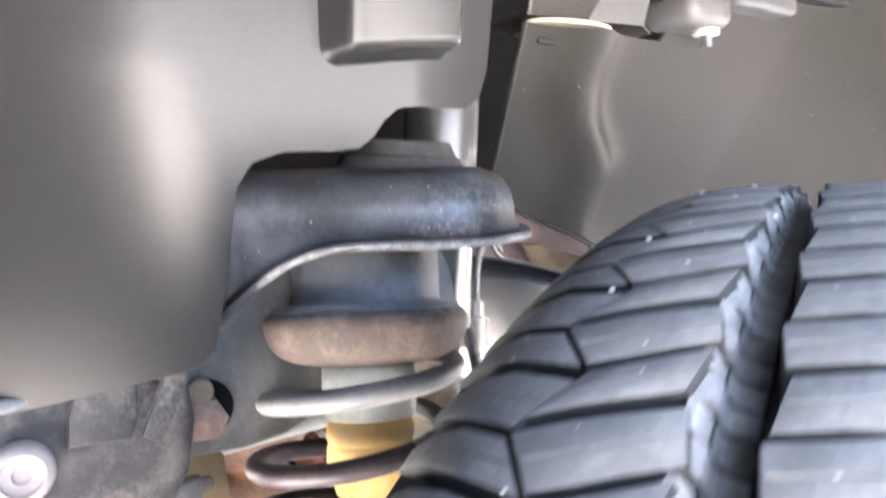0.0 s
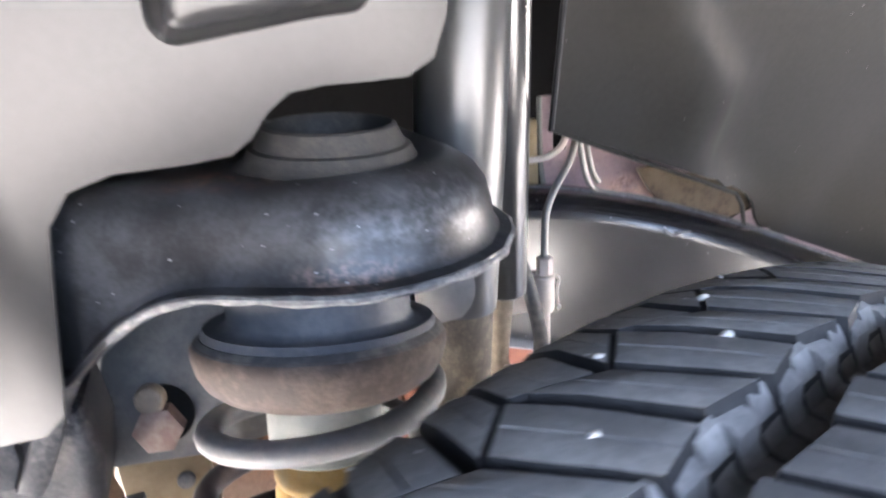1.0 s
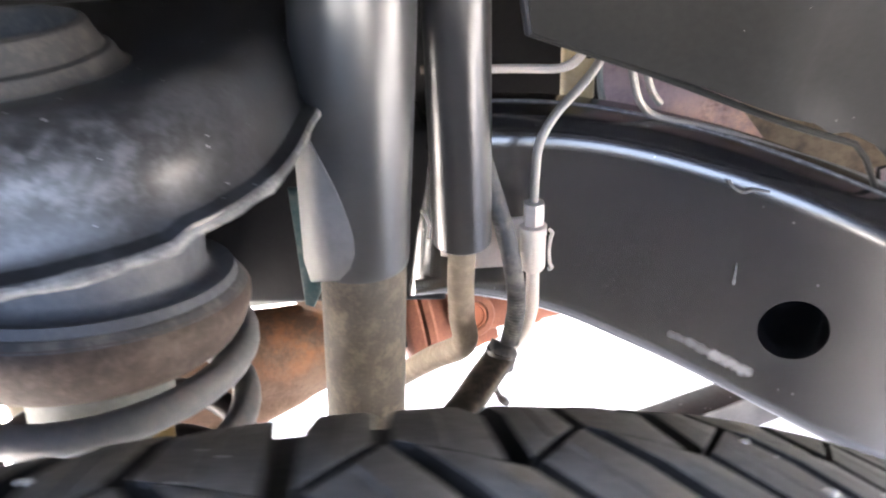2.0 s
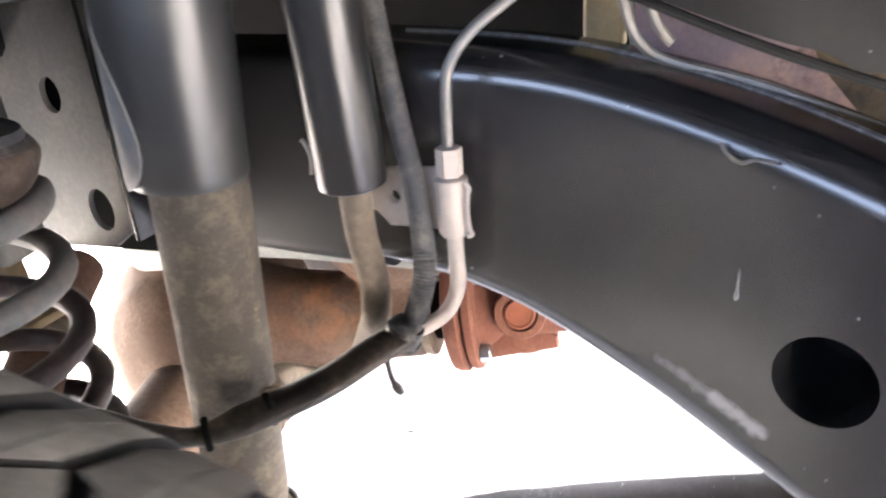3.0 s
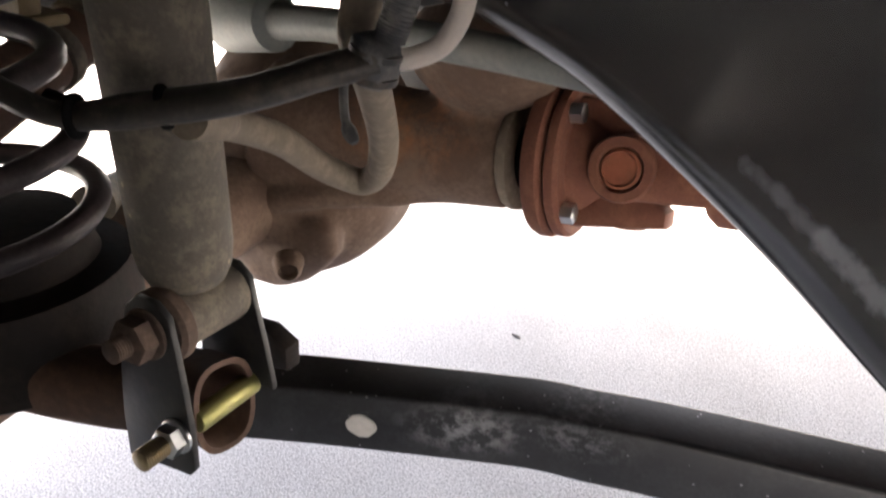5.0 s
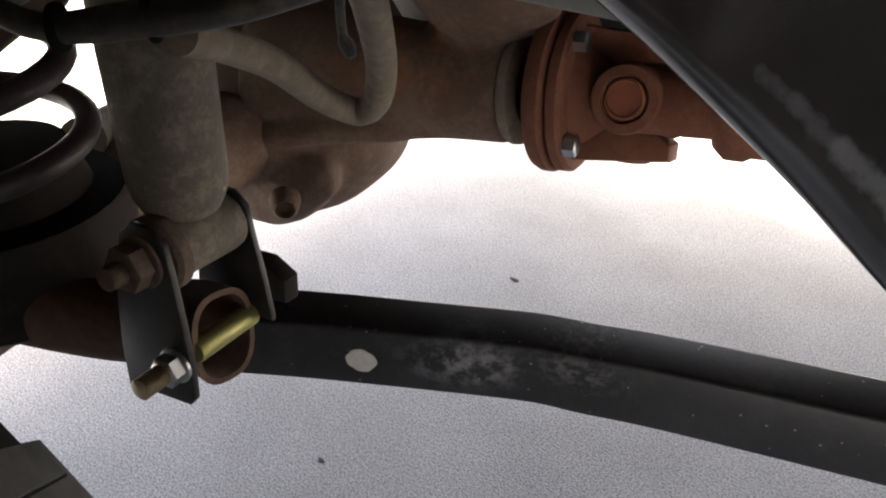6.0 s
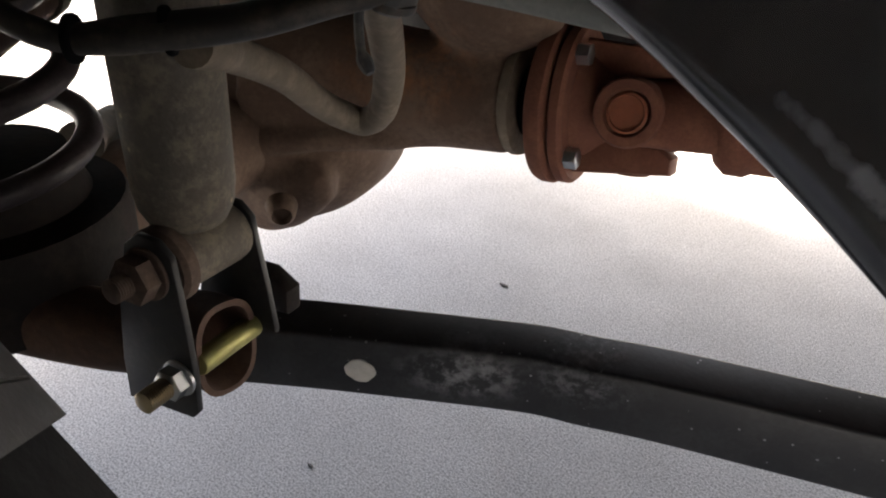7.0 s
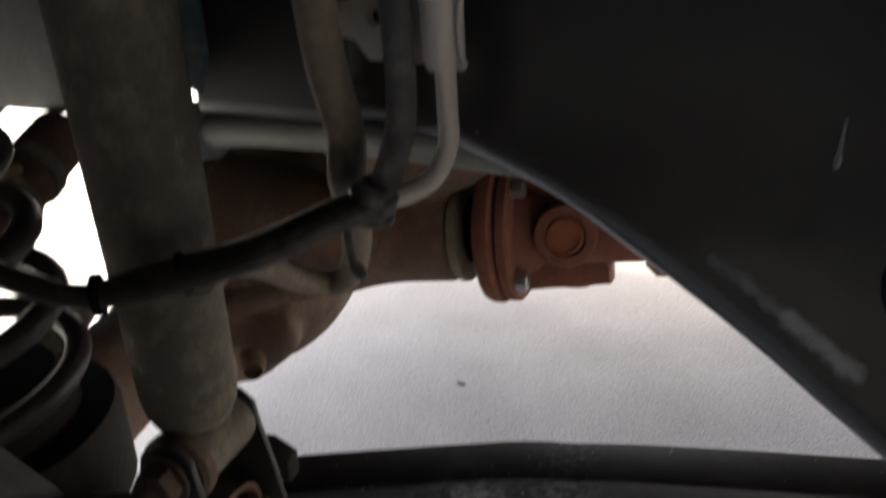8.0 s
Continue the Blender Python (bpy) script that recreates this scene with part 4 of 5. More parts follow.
def build_axle():
    axle = thing("front_axle", (-0.03, 0.2, 0.3), "mud-covered front axle housing with its differential", "axle")
    # one casting: bulb, pinion neck, upper boss and lower bulge, blended into each other
    bm = bmesh.new()

    def lump_of(at, size, way=None, rough=0.05, grain=2.6):
        start = len(bm.verts)
        bmesh.ops.create_icosphere(bm, subdivisions=4, radius=1.0)
        bm.verts.ensure_lookup_table()
        turn = Vector(way).to_track_quat("X", "Z").to_matrix() if way else Matrix.Identity(3)
        for q in bm.verts[start:]:
            n = q.co.normalized()
            q.co = Vector(at) + turn @ Vector((n.x * size[0], n.y * size[1], n.z * size[2])) * (1 + rough * noise.noise(n * grain))

    lump_of((-0.152, 0.314, 0.384), (0.104, 0.104, 0.104), rough=0.04)
    # its lower half stands proud of the upper, along a rib that runs out to the neck
    mid, foot = Vector((-0.152, 0.314, 0.384)), Vector((-0.146, 0.2185, 0.355))
    level = Vector((0.150, 0.078, 0.044)).cross(Vector((-0.50, 0.85, -0.30))).normalized()
    for q in bm.verts:
        below = min(1.0, max(0.0, 0.5 - (q.co - foot).dot(level) / 0.010))
        q.co = mid + (q.co - mid) * (0.90 + 0.125 * below * below * (3 - 2 * below))
    lump_of((-0.160, 0.334, 0.398), (0.098, 0.090, 0.096), rough=0.03)
    lump_of((0.040, 0.328, 0.500), (0.058, 0.042, 0.040), rough=0.08)
    lump_of((-0.1091, 0.2620, 0.3258), (0.072, 0.030, 0.030), (0.0975, 0.0, 0.0556), 0.10, 3.0)
    lathe(P_B, P_WAY, [(0.0, -0.19), (0.066, -0.19), (0.056, -0.155), (0.0455, -0.115), (0.0405, -0.075), (0.0385, -0.04), (0.0376, -0.012), (0.0376, -0.002), (0.0, -0.002)], 48, bm=bm, cap=False)
    sweep(smooth_line([(-0.146, 0.2185, 0.355), (-0.096, 0.2345, 0.380), (-0.051, 0.2625, 0.390), (0.002, 0.298, 0.397), (0.034, 0.320, 0.402)], 6), [0.0100] * 18 + [0.0085] * 4 + [0.006] * 3, 10, bm=bm)
    housing = part("differential", bm, M_AXLE, axle, "rounded cast differential housing, dusty brown")
    blend = housing.modifiers.new("blend", "REMESH")
    blend.mode, blend.voxel_size, blend.use_smooth_shade = "VOXEL", 0.0032, True
    soft = housing.modifiers.new("soft", "SMOOTH")
    soft.factor, soft.iterations = 0.5, 8
    part("oil_seal", lathe(P_B, P_WAY, [(0.036, -0.001), (0.0375, 0.002), (0.037, 0.006), (0.033, 0.008), (0.024, 0.008), (0.0, 0.008)], 40, cap=False), M_HOSE, axle, "pale dusty seal ring")
    tube = [Vector((0.016, -0.125, 0.389)).lerp(Vector((-0.140, 0.28, 0.374)), i / 12) for i in range(13)]
    part("axle_tube", sweep(tube, 0.036, 28), M_AXLE, axle, "muddy axle tube")
    plug = Vector((-0.0565, 0.2243, 0.3388))
    part("drain_plug", lathe(plug, (0.70, -0.55, -0.10), [(0.012, -0.014), (0.010, -0.002), (0.0075, 0.0004), (0.0058, -0.005), (0.0, -0.005)], 24, cap=False), M_AXLE, axle, "drain plug with a square socket")
    part("spring_seat", lathe((-0.038, 0.046, 0.372), (0.0, 0.0, 1), [(0.0, 0.0), (0.050, 0.0), (0.060, 0.008), (0.062, 0.050), (0.060, 0.056), (0.045, 0.058), (0.038, 0.08), (0.0, 0.082)], 36, cap=False), M_DARKRUST, axle, "rusty spring seat, coloured dark for the shade it stands in")
    w = BOLT_WAY
    tab_u = Vector((w.y, -w.x, 0)).normalized()
    lug = [(-0.030, -0.030), (0.0, -0.026), (0.001, -0.012), (-0.011, -0.004), (-0.022, -0.0045), (-0.034, -0.012)]
    part("arm_tab", plate(lug, lambda a, b, c: Vector((0.079, 0.135, 0.4035)) + tab_u * a + Vector((0, 0, b)) - w * c, 0.012, 0.002), M_DARKRUST, axle, "dark rusty tab")
    part("knuckle", lathe((0.0, -0.14, 0.340), (0.02, 0.02, 1), [(0.0, 0.0), (0.034, 0.0), (0.040, 0.01), (0.047, 0.05), (0.050, 0.075), (0.047, 0.11), (0.036, 0.15), (0.03, 0.16), (0.0, 0.16)], 28, cap=False), M_RUSTDARK, axle, "rusty steering knuckle")
    # open-ended leading arm between the bracket plates, a gold sleeve through its mouth
    w = BOLT_WAY
    m = w.cross(Vector((0, 0, 1))).normalized()
    m = m if m.x > 0 else -m
    mouth = BOLT_LOW + w * 0.0215 + m * 0.0012 + Vector((0, 0, -0.002))
    line = smooth_line([mouth, mouth - m * 0.022, (0.040, 0.058, 0.384), (-0.005, 0.030, 0.388), (-0.060, 0.004, 0.394)], 5)
    bm = bmesh.new()
    rows = []
    for wall in (0.0, 0.0032):
        for i, p in enumerate(line):
            f = max(0.0, 1 - i / 9)
            hw, hh = 0.016 + 0.0035 * f - wall, 0.0185 + 0.0075 * f - wall
            ww = (w + Vector((0, 0, -0.22))).lerp(Vector((-0.45, 0.89, 0)), 1 - f).normalized()
            vv = Vector((0.05, 0.05, 1)).lerp(Vector((0, 0, 1)), 1 - f).normalized()
            rows.append([p + ww * (hw * math.copysign(abs(math.cos(t)) ** 0.75, math.cos(t))) + vv * (hh * math.copysign(abs(math.sin(t)) ** 0.75, math.sin(t))) for t in [2 * math.pi * k / 28 for k in range(28)]])
    n = len(line)
    rings(bm, rows[:n][::-1] + rows[n:n + 9], cap=True)
    part("arm_mount", bm, M_RUSTDARK, axle, "rusty brown open-ended arm mount")
    part("cross_sleeve", lathe(BOLT_LOW, w, rounded(0.0054, 0.004, 0.041, 0.001), 24), M_GOLD, axle, "gold zinc-plated sleeve")


build_axle()


def build_driveshaft():
    ds = thing("front_driveshaft", (0.3, 0.37, 0.42), "rusty red front driveshaft with a universal joint", "driveshaft")
    f = P_B + P_WAY * 0.0235
    part("pinion_stub", lathe(P_B, P_WAY, [(0.024, 0.006), (0.024, 0.03)], 30, cap=False), M_DARK, ds, "dark pinion shaft")
    part("pinion_flange", lathe(f, P_WAY, [(0.02, -0.003), (0.045, -0.003), (0.050, -0.001), (0.0520, 0.003), (0.0520, 0.009), (0.049, 0.0115), (0.0, 0.0115)], 48, cap=False), M_RUST, ds)
    part("shaft_flange", lathe(f, P_WAY, [(0.0, 0.0125), (0.047, 0.0125), (0.0505, 0.0145), (0.0505, 0.020), (0.048, 0.0225), (0.030, 0.023), (0.0, 0.023)], 44, cap=False), M_RUST, ds)
    d = P_WAY
    side = Vector((0.20, -0.937, 0.284))
    side = (side - d * side.dot(d)).normalized()
    upv = d.cross(side)
    c = f + d * 0.0575
    part("flange_boss", lathe(f, P_WAY, [(0.036, 0.022), (0.033, 0.030), (0.025, 0.042), (0.0, 0.044)], 32, cap=False), M_RUST, ds)
    # fork of the flange, above and below
    for sgn in (1, -1):
        lp = [(0.018, 0.016), (0.075, 0.020), (0.083, 0.026), (0.083, 0.036), (0.018, 0.042)]
        to = lambda a, b, w, s=sgn: f + d * a + upv * (b * s) + side * (w - 0.015)
        part("flange_fork", plate(lp, to, 0.030, 0.004), M_RUST, ds)
    part("joint_cross", lathe(c - d * 0.028, d, rounded(0.0225, 0.0, 0.058, 0.006), 24), M_RUST, ds)
    # cross and its caps
    for sgn, way in ((1, side), (-1, side), (1, upv), (-1, upv)):
        w = way * sgn
        part("bearing_cap", lathe(c, w, [(0.0, 0.010), (0.0120, 0.010), (0.0120, 0.0385), (0.0105, 0.0395), (0.0098, 0.0378), (0.0, 0.0375)], 28, cap=False), M_RUSTBRIGHT if way is side else M_RUST, ds, "bright rust bearing cap")
        if way is side:
            part("yoke_ear", lathe(c, w, [(0.0127, 0.020), (0.0200, 0.020), (0.0206, 0.022), (0.0206, 0.036), (0.0192, 0.0385), (0.0142, 0.0390), (0.0127, 0.0365)], 36, cap=False), M_RUST, ds)
            arm_line = [c + w * 0.0215 + d * 0.006, c + w * 0.021 + d * 0.026, c + w * 0.018 + d * 0.050, c + w * 0.012 + d * 0.068]
            part("yoke_arm", sweep(smooth_line(arm_line, 5), [0.021 - 0.001 * k / 15 for k in range(16)], 16, flat=0.62), M_RUST, ds)
    far = c + Vector((0.62, 0.09, 0.075))
    shaft = (far - c).normalized()
    part("shaft_tube", lathe(c, shaft, [(0.0, 0.045), (0.026, 0.050), (0.031, 0.056), (0.031, 0.066), (0.0285, 0.070), (0.0285, 0.088), (0.027, 0.092), (0.0265, 0.60)], 36, cap=False), M_RUST, ds)
    for k in range(4):
        a = radians(45 + 90 * k)
        w = side * math.cos(a) + upv * math.sin(a)
        b = part("flange_bolt", hexagon(f + w * 0.0436 + d * 0.0225, d, 0.0115, 0.0, 0.0085, spin=k), M_ZINC, ds, "pale zinc bolt")


M_RUSTBRIGHT = material("orange_rust", (0.24, 0.075, 0.038), 0.8, dust=(0.18, 0.07, 0.04), dusty=0.6, size=0.006, bump=0.3)
build_driveshaft()


# ---- brake hose, loom and connector ----
def build_hoses():
    sleeve_top = Vector((0.1402, 0.104, 0.90))
    low = Vector((0.1385, 0.1261, 0.621))
    way = (sleeve_top - low).normalized()
    hose = thing("brake_hose", tuple(low), "dusty brake hose in a smooth black protective sleeve", "hose")
    part("sleeve", lathe(low, way, [(0.009, 0.002), (0.0140, 0.0), (0.0153, 0.001), (0.0156, 0.004), (0.0156, 0.25), (0.0145, 0.275), (0.0, 0.285)], 32, cap=False), M_SLEEVE, hose, "glossy black sleeve")
    run = smooth_line([low + way * 0.03, low, (0.137, 0.130, 0.595), (0.137, 0.136, 0.568), (0.1370, 0.1340, 0.5502), (0.1177, 0.1580, 0.5239), (0.0937, 0.1850, 0.4907), (0.0739, 0.2000, 0.4641), (0.0578, 0.2030, 0.4517), (0.0512, 0.1920, 0.4570), (0.0527, 0.1750, 0.4693), (0.0625, 0.1500, 0.4897), (0.0706, 0.1300, 0.5023), (0.0813, 0.1100, 0.5130), (0.0971, 0.0950, 0.5207), (0.1075, 0.0800, 0.5276)], 8)
    part("rubber_hose", sweep(run, 0.0075, 16), M_HOSE, hose, "dust-coated rubber hose")
    clip = smooth_line([(0.118, 0.121, 0.642), (0.1195, 0.1215, 0.640), (0.1215, 0.1215, 0.634), (0.1205, 0.1215, 0.626)], 5)
    part("wire_clip", sweep(clip, 0.0009, 8), M_WHITE, hose)
    loom = thing("wiring_loom", (0.165, 0.14, 0.6), "grey corrugated wiring loom tied to the brake hose", "cable")
    pts = smooth_line([(0.130, 0.160, 0.80), (0.134, 0.158, 0.74), (0.1435, 0.153, 0.69), (0.154, 0.1445, 0.650), (0.1635, 0.137, 0.615), (0.168, 0.130, 0.580), (0.163, 0.124, 0.556)], 34)
    part("conduit", sweep(pts, 0.0052, 12, ridges=0.0004, every=1), M_DARKHOSE, loom)
    knot = Vector((0.158, 0.122, 0.549))
    bm = bmesh.new()
    bmesh.ops.create_icosphere(bm, subdivisions=3, radius=1.0)
    for v in bm.verts:
        dd = v.co.normalized()
        bx = Vector([math.copysign(abs(q) ** 0.62, q) for q in dd])
        v.co = knot + Vector((bx.x * 0.0078 + bx.z * 0.002, bx.y * 0.008, bx.z * 0.0082 - bx.x * 0.002)) * (1 + 0.16 * noise.noise(dd * 3.1))
    part("tape_knot", bm, M_DARKHOSE, loom, "lumpy grey tape knot")
    for way, off in (((0.25, 0.1, 1), 0.003), ((0.25, 0.1, 1), -0.005), ((1, 0.2, 0.3), 0.0)):
        w = Vector(way).normalized()
        part("tie", lathe(knot + w * off, w, [(0.0072, -0.0012), (0.0090, -0.0012), (0.0092, 0.0), (0.0090, 0.0012), (0.0072, 0.0012)], 20, cap=False), M_STRAP, loom)
    run = smooth_line([knot, (0.149, 0.1085, 0.5462), (0.1333, 0.0861, 0.5397), (0.1143, 0.0627, 0.5363), (0.0969, 0.0435, 0.5349), (0.0808, 0.0332, 0.5415), (0.058, 0.0256, 0.5502), (0.0257, 0.0161, 0.5577)], 8)
    bm = bmesh.new()
    loops = []
    for i, p in enumerate(run):
        t = (run[min(i + 1, len(run) - 1)] - run[max(i - 1, 0)]).normalized()
        across = t.cross(Vector((0, 0, 1))).normalized()
        f = 1.0 if i < 26 else max(0.0, 1 - (i - 26) / 6)
        wide, high = 0.0046 + 0.0050 * f, 0.0042 + 0.0012 * f
        loops.append([p + across * (wide * math.cos(2 * math.pi * k / 16)) + across.cross(t) * (high * math.sin(2 * math.pi * k / 16)) for k in range(16)])
    rings(bm, loops)
    part("black_sleeve", bm, M_LOOM, loom, "flat dusty black rubber sleeve on the cable")
    for k in (0.010, 0.030):
        q = Vector(run[int(18 + 400 * k)])
        part("tie", lathe(q, Vector(run[int(19 + 400 * k)]) - q, rounded(0.0075, 0.0, 0.003, 0.001), 20), M_DARK, loom)
    tail = smooth_line([knot + Vector((-0.006, -0.008, -0.004)), (0.153, 0.112, 0.538), (0.156, 0.110, 0.530), (0.161, 0.109, 0.5245)], 5)
    part("tie_tail", sweep(tail, [0.0016] * (len(tail) - 5) + [0.0024, 0.0026, 0.0024, 0.0020, 0.0014], 8), M_DARKHOSE, loom, "dusty end of the tie")
    pipe = thing("brake_pipe", (0.18, 0.14, 0.6), "steel brake pipe with a beige union on the rail", "pipe")
    up = smooth_line([(0.1785, 0.1425, 0.630), (0.179, 0.1425, 0.650), (0.181, 0.1425, 0.668), (0.190, 0.147, 0.682), (0.206, 0.157, 0.695), (0.216, 0.166, 0.705), (0.220, 0.172, 0.718), (0.222, 0.19, 0.75)], 6)
    part("thin_pipe", sweep(up, 0.0026, 10), M_PIPE, pipe)
    part("union_nut", hexagon((0.1785, 0.1425, 0.6215), (0.01, 0, 1), 0.0105, 0.0, 0.0135), M_WHITE, pipe)
    part("union_body", lathe((0.1785, 0.1430, 0.593), (0.0, 0, 1), [(0.0055, 0.0), (0.0068, 0.002), (0.0072, 0.004), (0.0072, 0.022), (0.0076, 0.0225), (0.0076, 0.0275), (0.0060, 0.0285)], 24), M_WHITE, pipe)
    spring_clip = smooth_line([(0.1865, 0.1395, 0.6195), (0.1885, 0.139, 0.6175), (0.1875, 0.1392, 0.6135), (0.1868, 0.1395, 0.606), (0.1875, 0.1392, 0.5985), (0.1888, 0.139, 0.596), (0.1868, 0.1395, 0.5945)], 4)
    part("spring_clip", sweep(spring_clip, 0.0011, 8), M_WHITE, pipe)
    elbow = smooth_line([(0.1785, 0.143, 0.597), (0.1785, 0.1432, 0.580), (0.178, 0.1430, 0.566), (0.1735, 0.139, 0.5545), (0.166, 0.132, 0.5495), (0.159, 0.124, 0.549)], 6)
    part("elbow", sweep(elbow, 0.0038, 14), M_WHITE, pipe)
    flag = [(-0.052, -0.006), (-0.040, -0.008), (-0.034, -0.015), (-0.004, -0.015), (-0.004, 0.015), (-0.034, 0.014), (-0.040, 0.006), (-0.052, 0.005)]
    part("mount", plate(flag, wedge_plane((0.1785, 0.1495, 0.609), (1, 0.02, 0), (0, 0, 1)), 0.004, 0.001, holes=[circle2((-0.030, 0.0), 0.0032, 12)[::-1]]), M_WHITE, pipe)
    # pipes along the rail's top
    lines = thing("pipe_bundle", (0.28, 0.19, 0.65), "thin grey steel pipes along the rail top", "pipe")
    a = smooth_line([(0.232, 0.196, 0.735), (0.238, 0.196, 0.706), (0.244, 0.198, 0.682), (0.250, 0.200, 0.669), (0.262, 0.202, 0.6605), (0.299, 0.202, 0.6505), (0.335, 0.198, 0.638), (0.389, 0.190, 0.619), (0.43, 0.175, 0.602)], 6)
    part("long_pipe", sweep(a, 0.0024, 8), M_PIPE, lines)
    b = [p + Vector((0.009, 0.006, 0.003)) for p in a[:22]]
    part("long_pipe", sweep(b, 0.0024, 8), M_PIPE, lines)
    c = smooth_line([(0.208, 0.160, 0.722), (0.206, 0.166, 0.708), (0.198, 0.180, 0.698), (0.175, 0.192, 0.696), (0.12, 0.20, 0.696)], 6)
    part("clip", box((0.2125, 0.1805, 0.7095), (0.006, 0.012, 0.013), 0.002), M_DARK, lines, "small black pipe clip")
    part("cross_pipe", sweep(c, 0.0026, 8), M_WHITE, lines)


build_hoses()


# ---- what is seen behind ----
cross = thing("crossmember", (0.0, 0.445, 0.50), "dark dirty crossmember plate hanging behind the axle", "crossmember")
part("plate", plate([(-0.20, 0.400), (0.00, 0.404), (0.09, 0.418), (0.17, 0.438), (0.17, 0.62), (-0.20, 0.62)], lambda u, v, w: Vector((u, 0.4355 + w, v)), 0.012, 0.003), M_BRACKET, cross)
part("stiffener", sweep([(-0.195, 0.4335, 0.470), (0.0, 0.4335, 0.466), (0.165, 0.4335, 0.478)], 0.005, 8), M_BRACKET, cross)
solid("tie_rod", sweep([(-0.165, 0.27, 0.500), (-0.16, 0.27, 0.501), (-0.105, 0.27, 0.507), (-0.100, 0.27, 0.508), (-0.06, 0.27, 0.512), (0.007, 0.27, 0.516), (0.10, 0.27, 0.517), (0.32, 0.27, 0.517)], [0.021, 0.024, 0.021, 0.013, 0.0115, 0.0110, 0.010, 0.010], 20), M_GREYSTEEL, "pale grey steel steering rod with a thick end", "rod", at=(0, 0.24, 0.5))


def build_link():
    link = thing("steering_link", (-0.0903, 0.1270, 0.5212), "brown dirty steering link behind the spring", "rod")
    run = smooth_line([(-0.1088, 0.1650, 0.5334), (-0.0903, 0.1270, 0.5212), (-0.0628, 0.0900, 0.5136), (-0.0215, 0.0345, 0.5022)], 5)
    part("rod", sweep(run, 0.0165, 18), M_RUSTDARK, link)
    for k in (4, 8):
        at, way = Vector(run[k]), Vector(run[k + 1]) - Vector(run[k])
        part("clamp", lathe(at, way, [(0.0160, 0.0), (0.0185, 0.0005), (0.0190, 0.002), (0.0190, 0.010), (0.0185, 0.0115), (0.0160, 0.012)], 24, cap=False), M_DIRTY, link, "muddy clamp band")


build_link()
solid("drag_link", sweep(smooth_line([(-0.1574, 0.1650, 0.3993), (-0.1131, 0.1280, 0.4130), (-0.0819, 0.1090, 0.4242)], 5), 0.0130, 16), M_DIRTY, "thin muddy link tube behind the spring", "rod", at=(-0.1131, 0.1280, 0.4130))


def build_gusset():
    g = thing("bucket_gusset", (0.03, 0.13, 0.53), "dusty grey gusset plate with oval holes", "gusset")
    loop = [(-0.26, 0.535), (-0.17, 0.545), (-0.060, 0.556), (-0.045, 0.566), (-0.041, 0.60), (-0.041, 0.735), (-0.26, 0.735)]
    h1 = [Vector((-0.065 + 0.010 * math.cos(a), 0.580 + 0.014 * math.sin(a))) for a in [2 * math.pi * k / 20 for k in range(20)]]
    h2 = [Vector((-0.080 + 0.008 * math.cos(a), 0.651 + 0.011 * math.sin(a))) for a in [2 * math.pi * k / 20 for k in range(20)]]
    part("plate", plate(loop, lambda a, b, c: Vector((a, 0.160 + c, b)), 0.004, 0.0012, holes=[h1, h2]), M_PALESTEEL, g)
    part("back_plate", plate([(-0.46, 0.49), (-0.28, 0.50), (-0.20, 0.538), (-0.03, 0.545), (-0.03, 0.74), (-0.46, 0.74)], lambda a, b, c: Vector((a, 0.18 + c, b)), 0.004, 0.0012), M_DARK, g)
    part("flange", plate([(0.158, 0.562), (0.20, 0.562), (0.25, 0.74), (0.158, 0.74)], lambda a, b, c: Vector((-0.041 + c, a, b)), 0.004, 0.001), M_BLACK, g)
    part("teal_edge", plate([(0.047, 0.578), (0.052, 0.576), (0.060, 0.592), (0.062, 0.618), (0.060, 0.650), (0.047, 0.650)], lambda a, b, c: Vector((a, 0.139 + c, b)), 0.006, 0.002), M_TEAL, g, "teal painted edge with brown dirt")


build_gusset()


def build_tan_bracket():
    t = thing("tan_bracket", (-0.084, 0.10, 0.535), "dusty olive-tan folded bracket below the bolts", "bracket")
    loop = [(-0.108, 0.540), (-0.066, 0.532), (-0.060, 0.545), (-0.063, 0.574), (-0.070, 0.582), (-0.104, 0.588), (-0.110, 0.580)]
    part("plate", plate(loop, lambda a, b, c: Vector((a, 0.090 + c, b)), 0.012, 0.003), M_OLIVE, t)
    part("fold", box((-0.085, 0.100, 0.5355), (0.052, 0.026, 0.006), 0.002), M_OLIVE, t)
    part("rivet", lathe((-0.076, 0.0905, 0.560), (0, -1, 0.1), rounded(0.005, 0.0, 0.004, 0.0012), 16), M_DARKHOSE, t)


M_OLIVE = material("olive_tan_paint", (0.17, 0.125, 0.065), 0.65, dust=(0.21, 0.16, 0.10), dusty=0.6, size=0.012, bump=0.2)
build_tan_bracket()


